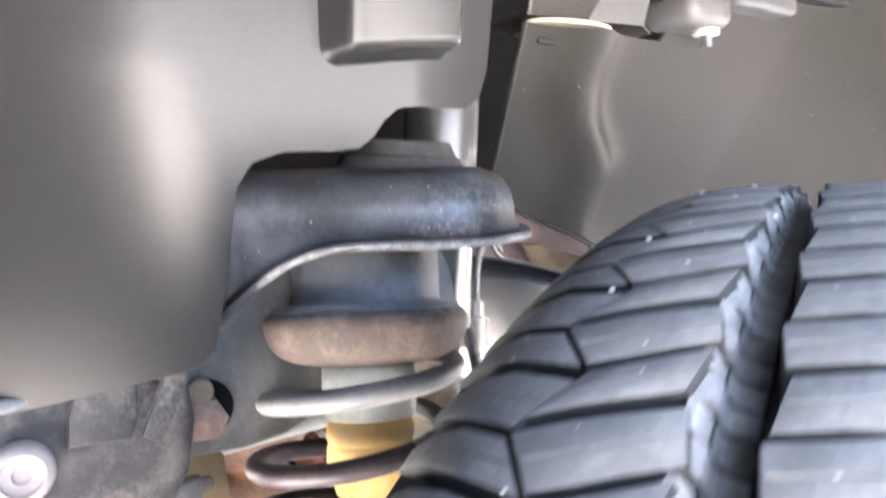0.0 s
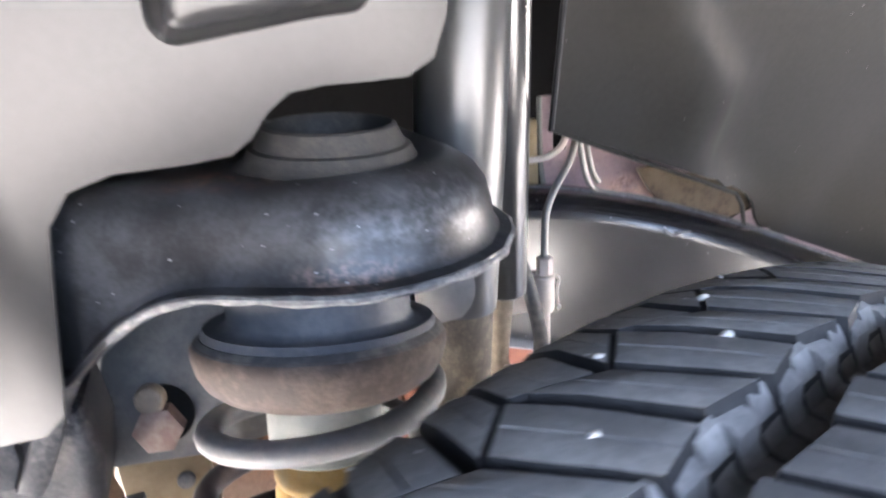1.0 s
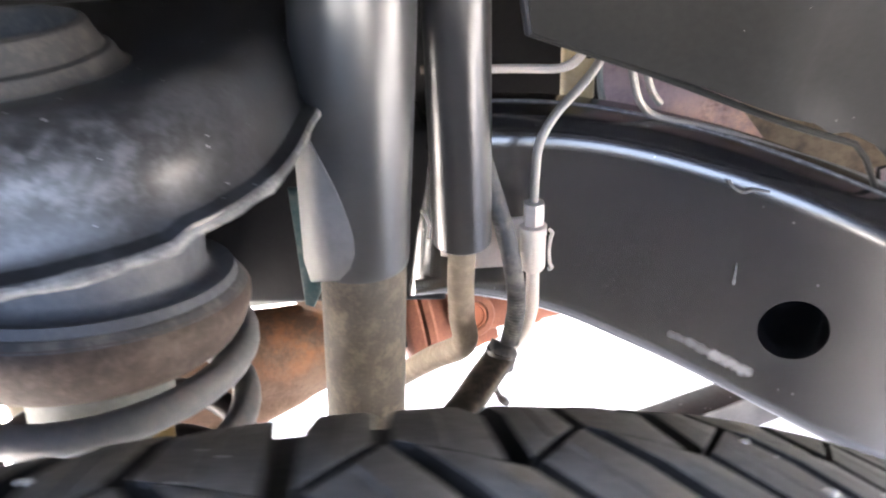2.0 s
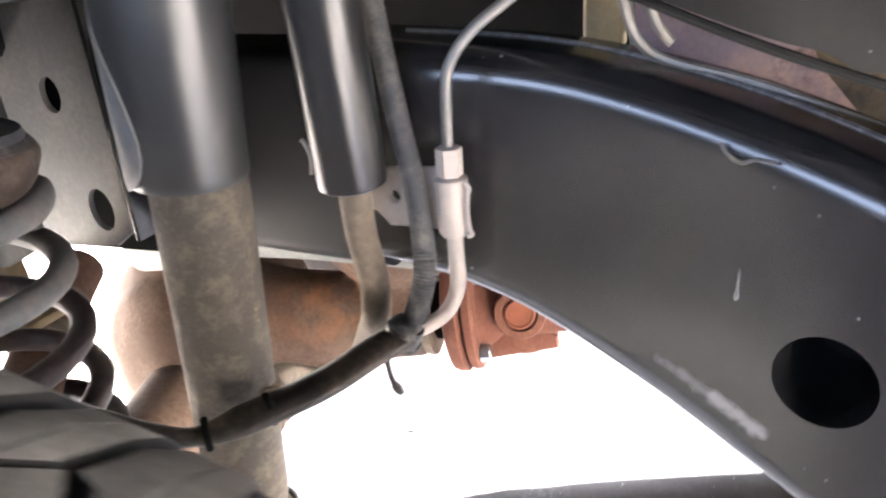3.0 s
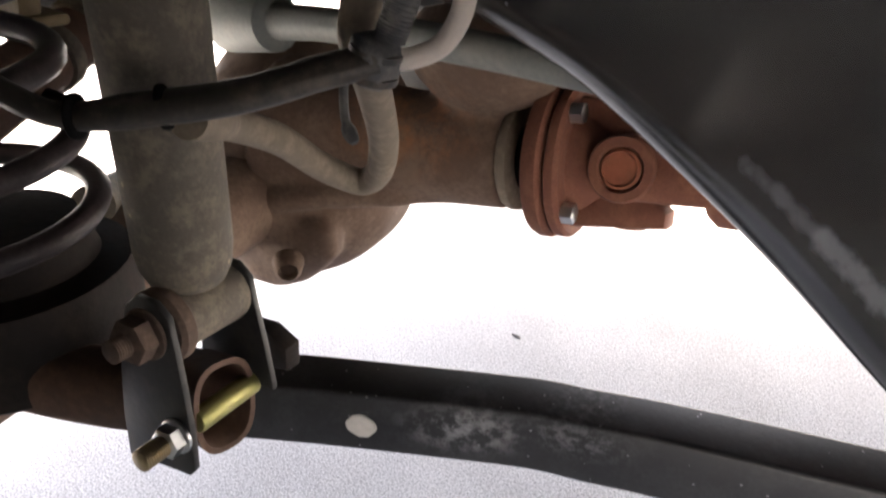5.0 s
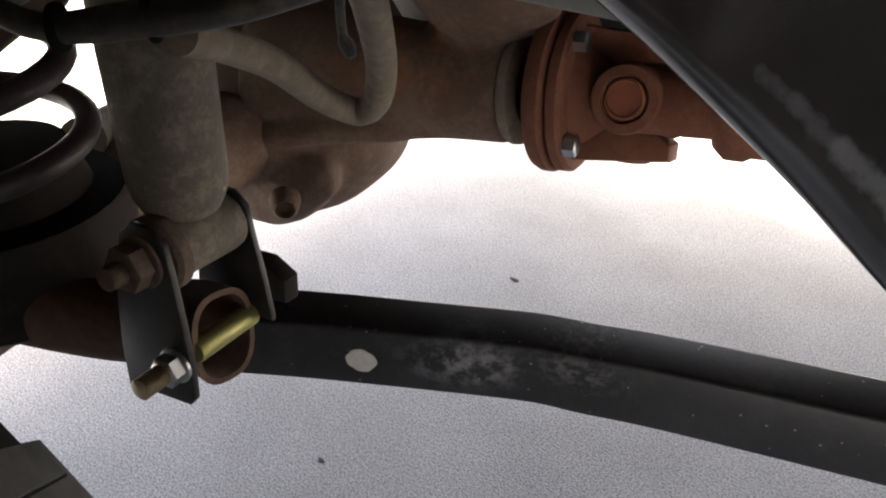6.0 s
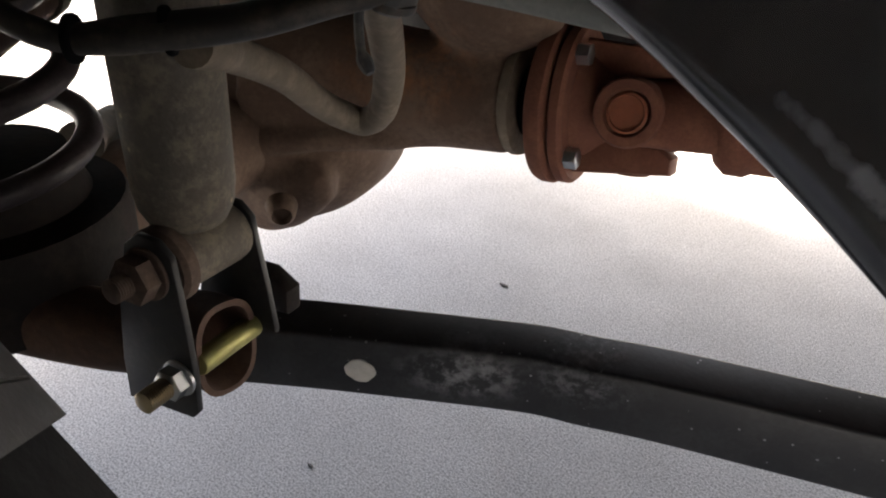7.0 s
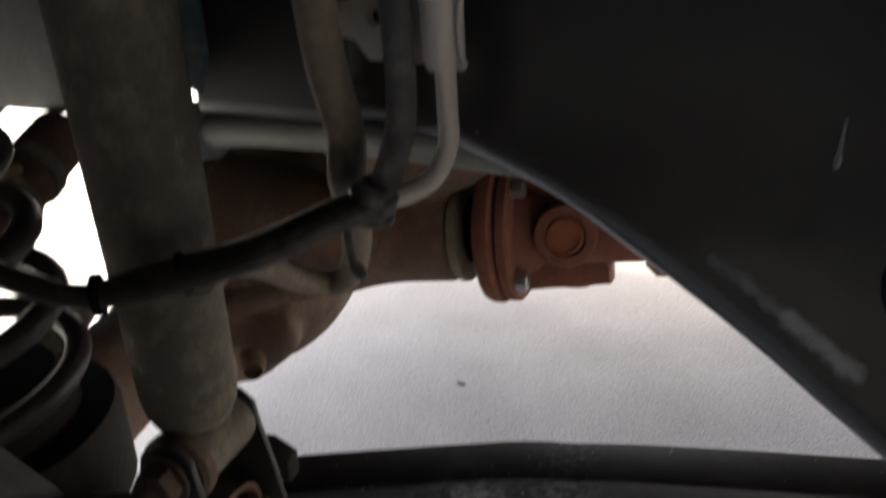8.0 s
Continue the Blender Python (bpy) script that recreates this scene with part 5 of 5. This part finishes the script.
def build_horn():
    h = thing("front_frame_horn", (-0.2, 0.05, 0.5), "scraped black front frame horn with large bolts", "frame horn")
    loop = [(-0.50, 0.50), (-0.30, 0.545), (-0.20, 0.566), (-0.135, 0.580), (-0.112, 0.586), (-0.104, 0.600), (-0.100, 0.625), (-0.104, 0.652), (-0.14, 0.655), (-0.22, 0.648), (-0.35, 0.63), (-0.50, 0.61)]
    part("horn", plate(loop, lambda a, b, c: Vector((a, 0.012 + c + 0.25 * (a + 0.1) * -0.3, b)), 0.06, 0.008), M_HORN, h)
    top = [(-0.42, 0.001 + 0.012, 0.6205), (-0.30, 0.010, 0.638), (-0.22, 0.008, 0.6475), (-0.16, 0.006, 0.6525), (-0.125, 0.006, 0.6540), (-0.108, 0.008, 0.6525)]
    line = smooth_line(top, 8)
    part("scraped_edge", sweep(line, [0.0028 + 0.0006 * math.sin(i * 1.3) for i in range(len(line))], 10), M_WORN, h, "pale scraped upper edge")
    low = [(-0.50, 0.46), (-0.20, 0.49), (-0.105, 0.52), (-0.090, 0.545), (-0.092, 0.585), (-0.20, 0.58), (-0.50, 0.52)]
    part("lower_flange", plate(low, lambda a, b, c: Vector((a, 0.040 + c, b)), 0.01, 0.003), M_GREYDARK, h, "bluish grey worn lower plate")
    back = [(-0.108, 0.588), (-0.058, 0.583), (-0.030, 0.586), (0.0, 0.600), (0.0, 0.690), (-0.060, 0.700), (-0.095, 0.675), (-0.110, 0.62)]
    part("bolt_plate", plate(back, lambda a, b, c: Vector((a, 0.070 + c, b)), 0.006, 0.002), M_GREYDARK, h, "grey plate behind the spring")
    part("cover_plate", plate([(-0.1576, 0.6271), (-0.1460, 0.6265), (-0.1321, 0.6248), (-0.1281, 0.6362), (-0.1283, 0.6535), (-0.1351, 0.6584), (-0.1488, 0.6597), (-0.1526, 0.6529), (-0.1571, 0.6401)], lambda a, b, c: Vector((a, 0.006 + c, b)), 0.008, 0.002), M_HORN, h, "dark painted plate with scraped edges")
    part("big_bolt", lathe((-0.1755, 0.014, 0.6195), (0, -1, 0.05), [(0.0135, 0.0), (0.0132, 0.006), (0.0112, 0.0085), (0.009, 0.009), (0.008, 0.0075), (0.004, 0.0075), (0.003, 0.0062), (0.0, 0.0062)], 32, cap=False), M_PALEBOLT, h, "pale beige round bolt head")
    part("bolt_head", hexagon((-0.0805, 0.070, 0.608), (-0.2, -1, 0.05), 0.022, 0.0, 0.011), M_COPPER, h, "copper brown bolt head")
    # flat near-black disc that paints the shaded gap round the bolts
    part("bolt_gap_shade", lathe((-0.0800, 0.0705, 0.613), (-0.2, -1, 0.05), [(0.0, 0.0), (0.0165, 0.0), (0.0165, 0.0012), (0.0, 0.0014)], 28, cap=False), M_DARK, h, "near-black disc standing in for the shaded gap round the bolts")
    part("bolt_cap", lathe((-0.0825, 0.070, 0.6245), (-0.2, -1, 0.05), rounded(0.0075, 0.0, 0.009), 20), M_HOSE, h)


M_COPPER = material("copper_brown", (0.16, 0.10, 0.08), 0.6, dusty=0.4, size=0.01)
build_horn()

def build_shield():
    shield = thing("heat_shield", (0.35, 0.235, 0.6), "torn tan heat shield above the rail", "shield")
    loop = [(0.318, 0.668), (0.326, 0.652), (0.343, 0.632), (0.43, 0.590), (0.424, 0.607), (0.452, 0.612), (0.444, 0.632), (0.41, 0.648), (0.365, 0.659), (0.335, 0.669)]
    place = lambda a, b, c: Vector((a, 0.235 + c + 0.006 * math.sin(a * 90), b))
    part("sheet", plate(loop, place, 0.004, 0.001), M_TAN, shield)
    torn = [(0.430, 0.592), (0.426, 0.606), (0.440, 0.611), (0.449, 0.614), (0.444, 0.631), (0.425, 0.641)]
    part("torn_rim", sweep([place(a, b, -0.001) for a, b in torn], [0.0022, 0.0014, 0.0020, 0.0013, 0.0021, 0.0012], 8), M_DARKRUST, shield, "ragged dark torn rim")


build_shield()


def build_bulkhead():
    bh = thing("bulkhead_panel", (0.3, 0.26, 0.62), "stained mauve body panel with rust patches behind the rail", "panel")
    skew = lambda a, b, c: Vector((a, 0.258 + c - 0.06 * (a - 0.25), b))
    low = smooth_line([(0.236, 0.735, 0), (0.236, 0.70, 0), (0.238, 0.665, 0), (0.246, 0.645, 0), (0.262, 0.636, 0), (0.335, 0.612, 0), (0.45, 0.575, 0), (0.75, 0.49, 0)], 5)
    part("sheet", plate([(p.x, p.y) for p in low] + [(0.75, 0.735)], skew, 0.004, 0.001), M_MAUVE, bh)
    part("folded_edge", sweep([skew(p.x, p.y, -0.001) for p in low], 0.0022, 8), M_GREYSTEEL, bh, "bright folded edge")
    part("post", box((0.223, 0.262, 0.687), (0.022, 0.012, 0.06), 0.003), M_TANPOST, bh, "yellowish tan post")


M_TANPOST = material("tan_paint", (0.24, 0.185, 0.10), 0.6, dusty=0.3, size=0.02)
build_bulkhead()


def build_hanger():
    h = thing("fender_bracket", (0.28, 0.04, 0.86), "grey stamped fender bracket with a bolt above the liner", "bracket")
    # two pressed facets over the liner's top, the second coloured paler as if lit
    low, high = 0.8565, 0.99
    rims = [[(0.158, 0.052, low), (0.212, 0.044, low), (0.264, 0.034, low)], [(0.150, 0.010, high), (0.262, -0.012, high), (0.268, 0.020, high)]]
    for name, i in (("dark_facet", 0), ("pale_facet", 1)):
        a, b2, c2, d2 = (Vector(rims[0][i]), Vector(rims[0][i + 1]), Vector(rims[1][i + 1]), Vector(rims[1][i]))
        bm = bmesh.new()
        way = (b2 - a).cross(d2 - a).normalized()
        way = way if way.y > 0 else -way
        rings(bm, [[a, b2, c2, d2], [p + way * 0.004 for p in (a, b2, c2, d2)]])
        part(name, bm, M_LITFACET if i else M_REARLINER, h)
    side = [Vector(rims[0][0]).lerp(Vector(rims[1][0]), k / 6) for k in range(7)]
    part("side_edge", sweep(side, 0.0018, 8), M_LINER, h, "rolled bright edge")
    part("underside", plate([(0.160, 0.054), (0.264, 0.036), (0.300, 0.055), (0.300, 0.11), (0.160, 0.11)], lambda a, b, c: Vector((a, b, 0.8575 + c)), 0.004, 0.001), M_REARLINER, h)

    def lens(x0, x1, y0, y1, depth, z, mat, name):
        lp = []
        for k in range(32):
            t = 2 * math.pi * k / 32
            x = 0.5 * (x0 + x1) + 0.5 * (x1 - x0) * math.cos(t)
            q = (x - x0) / (x1 - x0)
            lp.append(Vector((x, y0 + (y1 - y0) * q + depth * math.sin(t))))
        part(name, plate(lp, lambda a, b, c: Vector((a, b, z + c)), 0.003, 0.001), mat, h, "beige painted flange")

    lens(0.162, 0.242, 0.058, 0.052, 0.020, 0.8515, M_BEIGE, "upper_flange")
    lens(0.160, 0.330, 0.066, 0.062, 0.020, 0.8435, M_BEIGE, "lower_flange")
    part("flange_tip", box((0.176, 0.052, 0.8385), (0.028, 0.014, 0.006), 0.0028), M_REARLINER, h)
    part("pod", box((0.302, 0.022, 0.868), (0.056, 0.052, 0.026), 0.010), M_LITFACET, h, "rounded pressed pod")
    part("pod_web", box((0.300, 0.040, 0.915), (0.070, 0.040, 0.080), 0.006), M_REARLINER, h)
    part("step", box((0.380, 0.020, 0.893), (0.090, 0.050, 0.036), 0.006), M_LITFACET, h)
    part("step", box((0.470, 0.012, 0.915), (0.095, 0.050, 0.050), 0.006), M_REARLINER, h)
    part("step", box((0.565, 0.004, 0.935), (0.110, 0.050, 0.050), 0.006), M_LITFACET, h)
    part("bolt", hexagon((0.316, 0.0135, 0.851), (0, 0, -1), 0.0085, -0.004, 0.009), M_ZINC, h)
    part("washer", lathe((0.316, 0.0135, 0.852), (0, 0, -1), rounded(0.0105, -0.004, 0.001, 0.0008), 24), M_PALEBOLT, h)


# paler copy of the arch grey, for pressed faces that catch the light
M_LITFACET = material("grey_lit_plastic", (0.055, 0.055, 0.056), 0.40, dust=(0.12, 0.115, 0.11), dusty=0.1, size=0.06, bump=0.01, ior=1.3, ragged=0.05)
build_hanger()


# ---- wheel ----
T_MID, T_R, T_W = Vector((0.068, -0.2459, 0.3673)), 0.3690, 0.2413
T_AX = Vector((-0.3814, 0.9244, -0.0084)).normalized()


def build_wheel():
    wheel = thing("road_wheel", (T_MID.x, T_MID.y, 0.0), "steered front wheel with a dusty all-terrain tyre", "wheel")
    d = T_AX
    fwd = d.cross(Vector((0, 0, 1))).normalized()
    up = fwd.cross(d)

    def at(w, r, a):
        return T_MID + d * w + r * (math.cos(a) * up + math.sin(a) * fwd)

    def crown(w):
        """Tread radius across the width."""
        q = abs(w) / (T_W / 2)
        return T_R - 0.0035 * q * q - (0.0307 * ((q - 0.543) / 0.457) ** 2.2 if q > 0.543 else 0)

    deep = 0.0125
    prof = [(-0.075, 0.20), (-0.100, 0.212), (-0.117, 0.25), (-0.1215, 0.280), (-0.119, 0.305)]
    across = sorted([-0.1142 + 0.2284 * k / 24 for k in range(25)] + [s * w for s in (1, -1) for w in (0.0320, 0.0345, 0.0440, 0.0460)])
    prof += [(w, crown(w) - (deep if 0.0340 < abs(w) < 0.0450 else 0.0065 - 0.0050 * max(0.0, (abs(w) - 0.095) / 0.0192))) for w in across]
    prof += [(0.119, 0.305), (0.1215, 0.280), (0.117, 0.25), (0.100, 0.212), (0.075, 0.20)]
    bm = bmesh.new()
    seg = 140
    loops = [[at(w, r, 2 * math.pi * k / seg) for k in range(seg)] for w, r in prof]
    rings(bm, loops, cap=False)
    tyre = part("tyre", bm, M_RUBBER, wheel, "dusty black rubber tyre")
    # tread blocks, row by row: inner edge, outer edge, shift along the row, slant, zigzag of either edge, spread of either foot
    bm = bmesh.new()
    n = 140
    step = 2 * math.pi / n
    rows = [(0.1150, 0.0752, 0.0, -0.22, 0.0, 0.0042, 0.001, 0.0008), (0.0732, 0.0492, 0.0, 0.16, 0.0042, 0.0012, 0.0008, 0.0020), (0.0350, 0.0030, 0.15, 0.14, 0.0009, 0.0012, 0.001, 0.001),
            (-0.0000, -0.0325, 0.6, -0.14, 0.0012, 0.0016, 0.001, 0.002), (-0.0492, -0.0732, 0.2, -0.16, 0.0012, 0.0030, 0.0055, 0.0008), (-0.0752, -0.1150, 0.2, 0.22, 0.0030, 0.0, 0.0008, 0.001)]
    for ri, (wi, wo, shift, slant, zi, zo, foot_i, foot_o) in enumerate(rows):
        for k in range(n):
            a0 = k * step + shift * step
            wide = (k + ri) % 2
            gap = (0.125 if wide else 0.085) * step
            gap2 = (0.085 if wide else 0.125) * step
            turn = 1 if k % 2 else -1

            def corner(s, t, r_off):
                """s: across the row, t: along it."""
                zig = turn * (2 * t - 1)
                w = wi + zi * zig + (wo + zo * zig - wi - zi * zig) * s
                if ri in (1, 2, 3, 4) and (s < 0.1 or s > 0.9) and k % 2:
                    w += 0.0012 * (1 if s < 0.5 else -1)
                bend = slant * step * (s - 0.5) * 4
                g1, g2 = gap, gap2
                if ri in (0, 5):
                    # grooves that widen down the shoulder
                    edge = 1 - s if ri == 0 else s
                    flare = 0.30 * max(0.0, (edge - 0.45) / 0.55)
                    g1, g2 = gap + step * flare, gap2 + 0.3 * step * flare
                if ri == 2:
                    # notches that die out across the row
                    open_end = (1.0 if k % 2 else 0.7) if s < 0.4 else 0.0
                    g1, g2 = step * (0.012 + 0.13 * open_end), step * (0.012 + 0.03 * open_end)
                a = a0 + g1 + t * (step - g1 - g2) + bend
                return at(w, crown(w) + r_off, a)

            ss = [0.0, 0.014, 0.35, 0.65, 0.986, 1.0]
            tt = [0.0, 0.022, 0.474, 0.5, 0.526, 0.978, 1.0]
            slit = (2, 3, 4) if ri in (1, 2) else ((1, 2, 3) if ri in (3, 4) else (2, 3))
            drop = [[0.0001 if (i in (0, 5) or j in (0, 6)) else (0.003 if j == 3 and i in slit else 0.0) for j in range(7)] for i in range(6)]
            top = [[bm.verts.new(corner(s, t, -drop[i][j])) for j, t in enumerate(tt)] for i, s in enumerate(ss)]
            for i in range(5):
                for j in range(6):
                    bm.faces.new((top[i][j], top[i + 1][j], top[i + 1][j + 1], top[i][j + 1]))
            rim = [(i, 0) for i in range(6)] + [(5, j) for j in range(1, 6)] + [(i, 6) for i in range(5, -1, -1)] + [(0, j) for j in range(5, 0, -1)]
            low = []
            for i, j in rim:
                v = top[i][j]
                out = v.co - T_MID
                rad = (out - d * out.dot(d)).normalized()
                spread = d * (foot_i * (1 if wi > wo else -1)) if i == 0 else (d * (-foot_o * (1 if wi > wo else -1)) if i == 5 else Vector())
                low.append(bm.verts.new(v.co - rad * (0.0075 if abs(out.dot(d)) > 0.05 or abs(out.dot(d)) < 0.03 else deep + 0.001) + spread))
            # walls are coloured darker than the dusty tops, to deepen the grooves' shade
            for q in range(len(rim)):
                p = (q + 1) % len(rim)
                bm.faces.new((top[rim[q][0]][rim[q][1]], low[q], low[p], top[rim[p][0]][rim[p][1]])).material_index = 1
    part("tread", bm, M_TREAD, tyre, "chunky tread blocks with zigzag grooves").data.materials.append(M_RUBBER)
    bm = bmesh.new()
    loops = [[at(w, r, 2 * math.pi * k / 60) for k in range(60)] for w, r in [(-0.10, 0.17), (-0.100, 0.212), (-0.088, 0.206), (-0.075, 0.19), (0.075, 0.19), (0.088, 0.206), (0.100, 0.212), (0.10, 0.17), (0.06, 0.15), (0.05, 0.03), (0.0, 0.02)]]
    rings(bm, loops)
    part("rim", bm, M_GREYSTEEL, wheel, "grey steel rim")
    # dust-caked steps along the wide groove
    bm = bmesh.new()
    for k in range(n * 2):
        a0, a1 = (k + 0.09) * step / 2, (k + 0.91) * step / 2
        lift = 0.0014 if k % 2 else 0.0
        prof = [(0.0498, 0.0012 + lift), (0.0482 - lift, 0.0018 + lift), (0.0468 - lift, 0.0046), (0.0452, 0.0088), (0.0440, 0.0106), (0.0395, 0.0119), (0.0385, deep + 0.001), (0.0520, deep + 0.001)]
        loops = [[at(w, crown(w) - dep, a) for w, dep in prof] for a in (a0, 0.5 * (a0 + a1), a1)]
        rings(bm, loops)
    part("groove_step", bm, M_DUSTRUB, tyre, "pale dust-caked steps in the wide groove")
    # small stones caught in the tread
    rng = random.Random(4)
    for k in range(44):
        w = rng.choice([0.0742, 0.0742, 0.0742, 0.045, 0.06, 0.085, 0.10, 0.02, 0.0742])
        a = rng.uniform(-1.2, 0.9)
        s = rng.uniform(0.0005, 0.0012)
        bm = bmesh.new()
        bmesh.ops.create_icosphere(bm, subdivisions=2, radius=s)
        p = at(w, crown(w) - 0.0002, a)
        for v in bm.verts:
            v.co = p + Vector((v.co.x * 1.2, v.co.y, v.co.z * 0.7)) * (1 + 0.3 * noise.noise(v.co * 900 + p * 50))
        solid("stone", bm, M_STONE, "small pale stone stuck in the tyre tread", "stone", at=tuple(p), group="stones in the tread")


build_wheel()
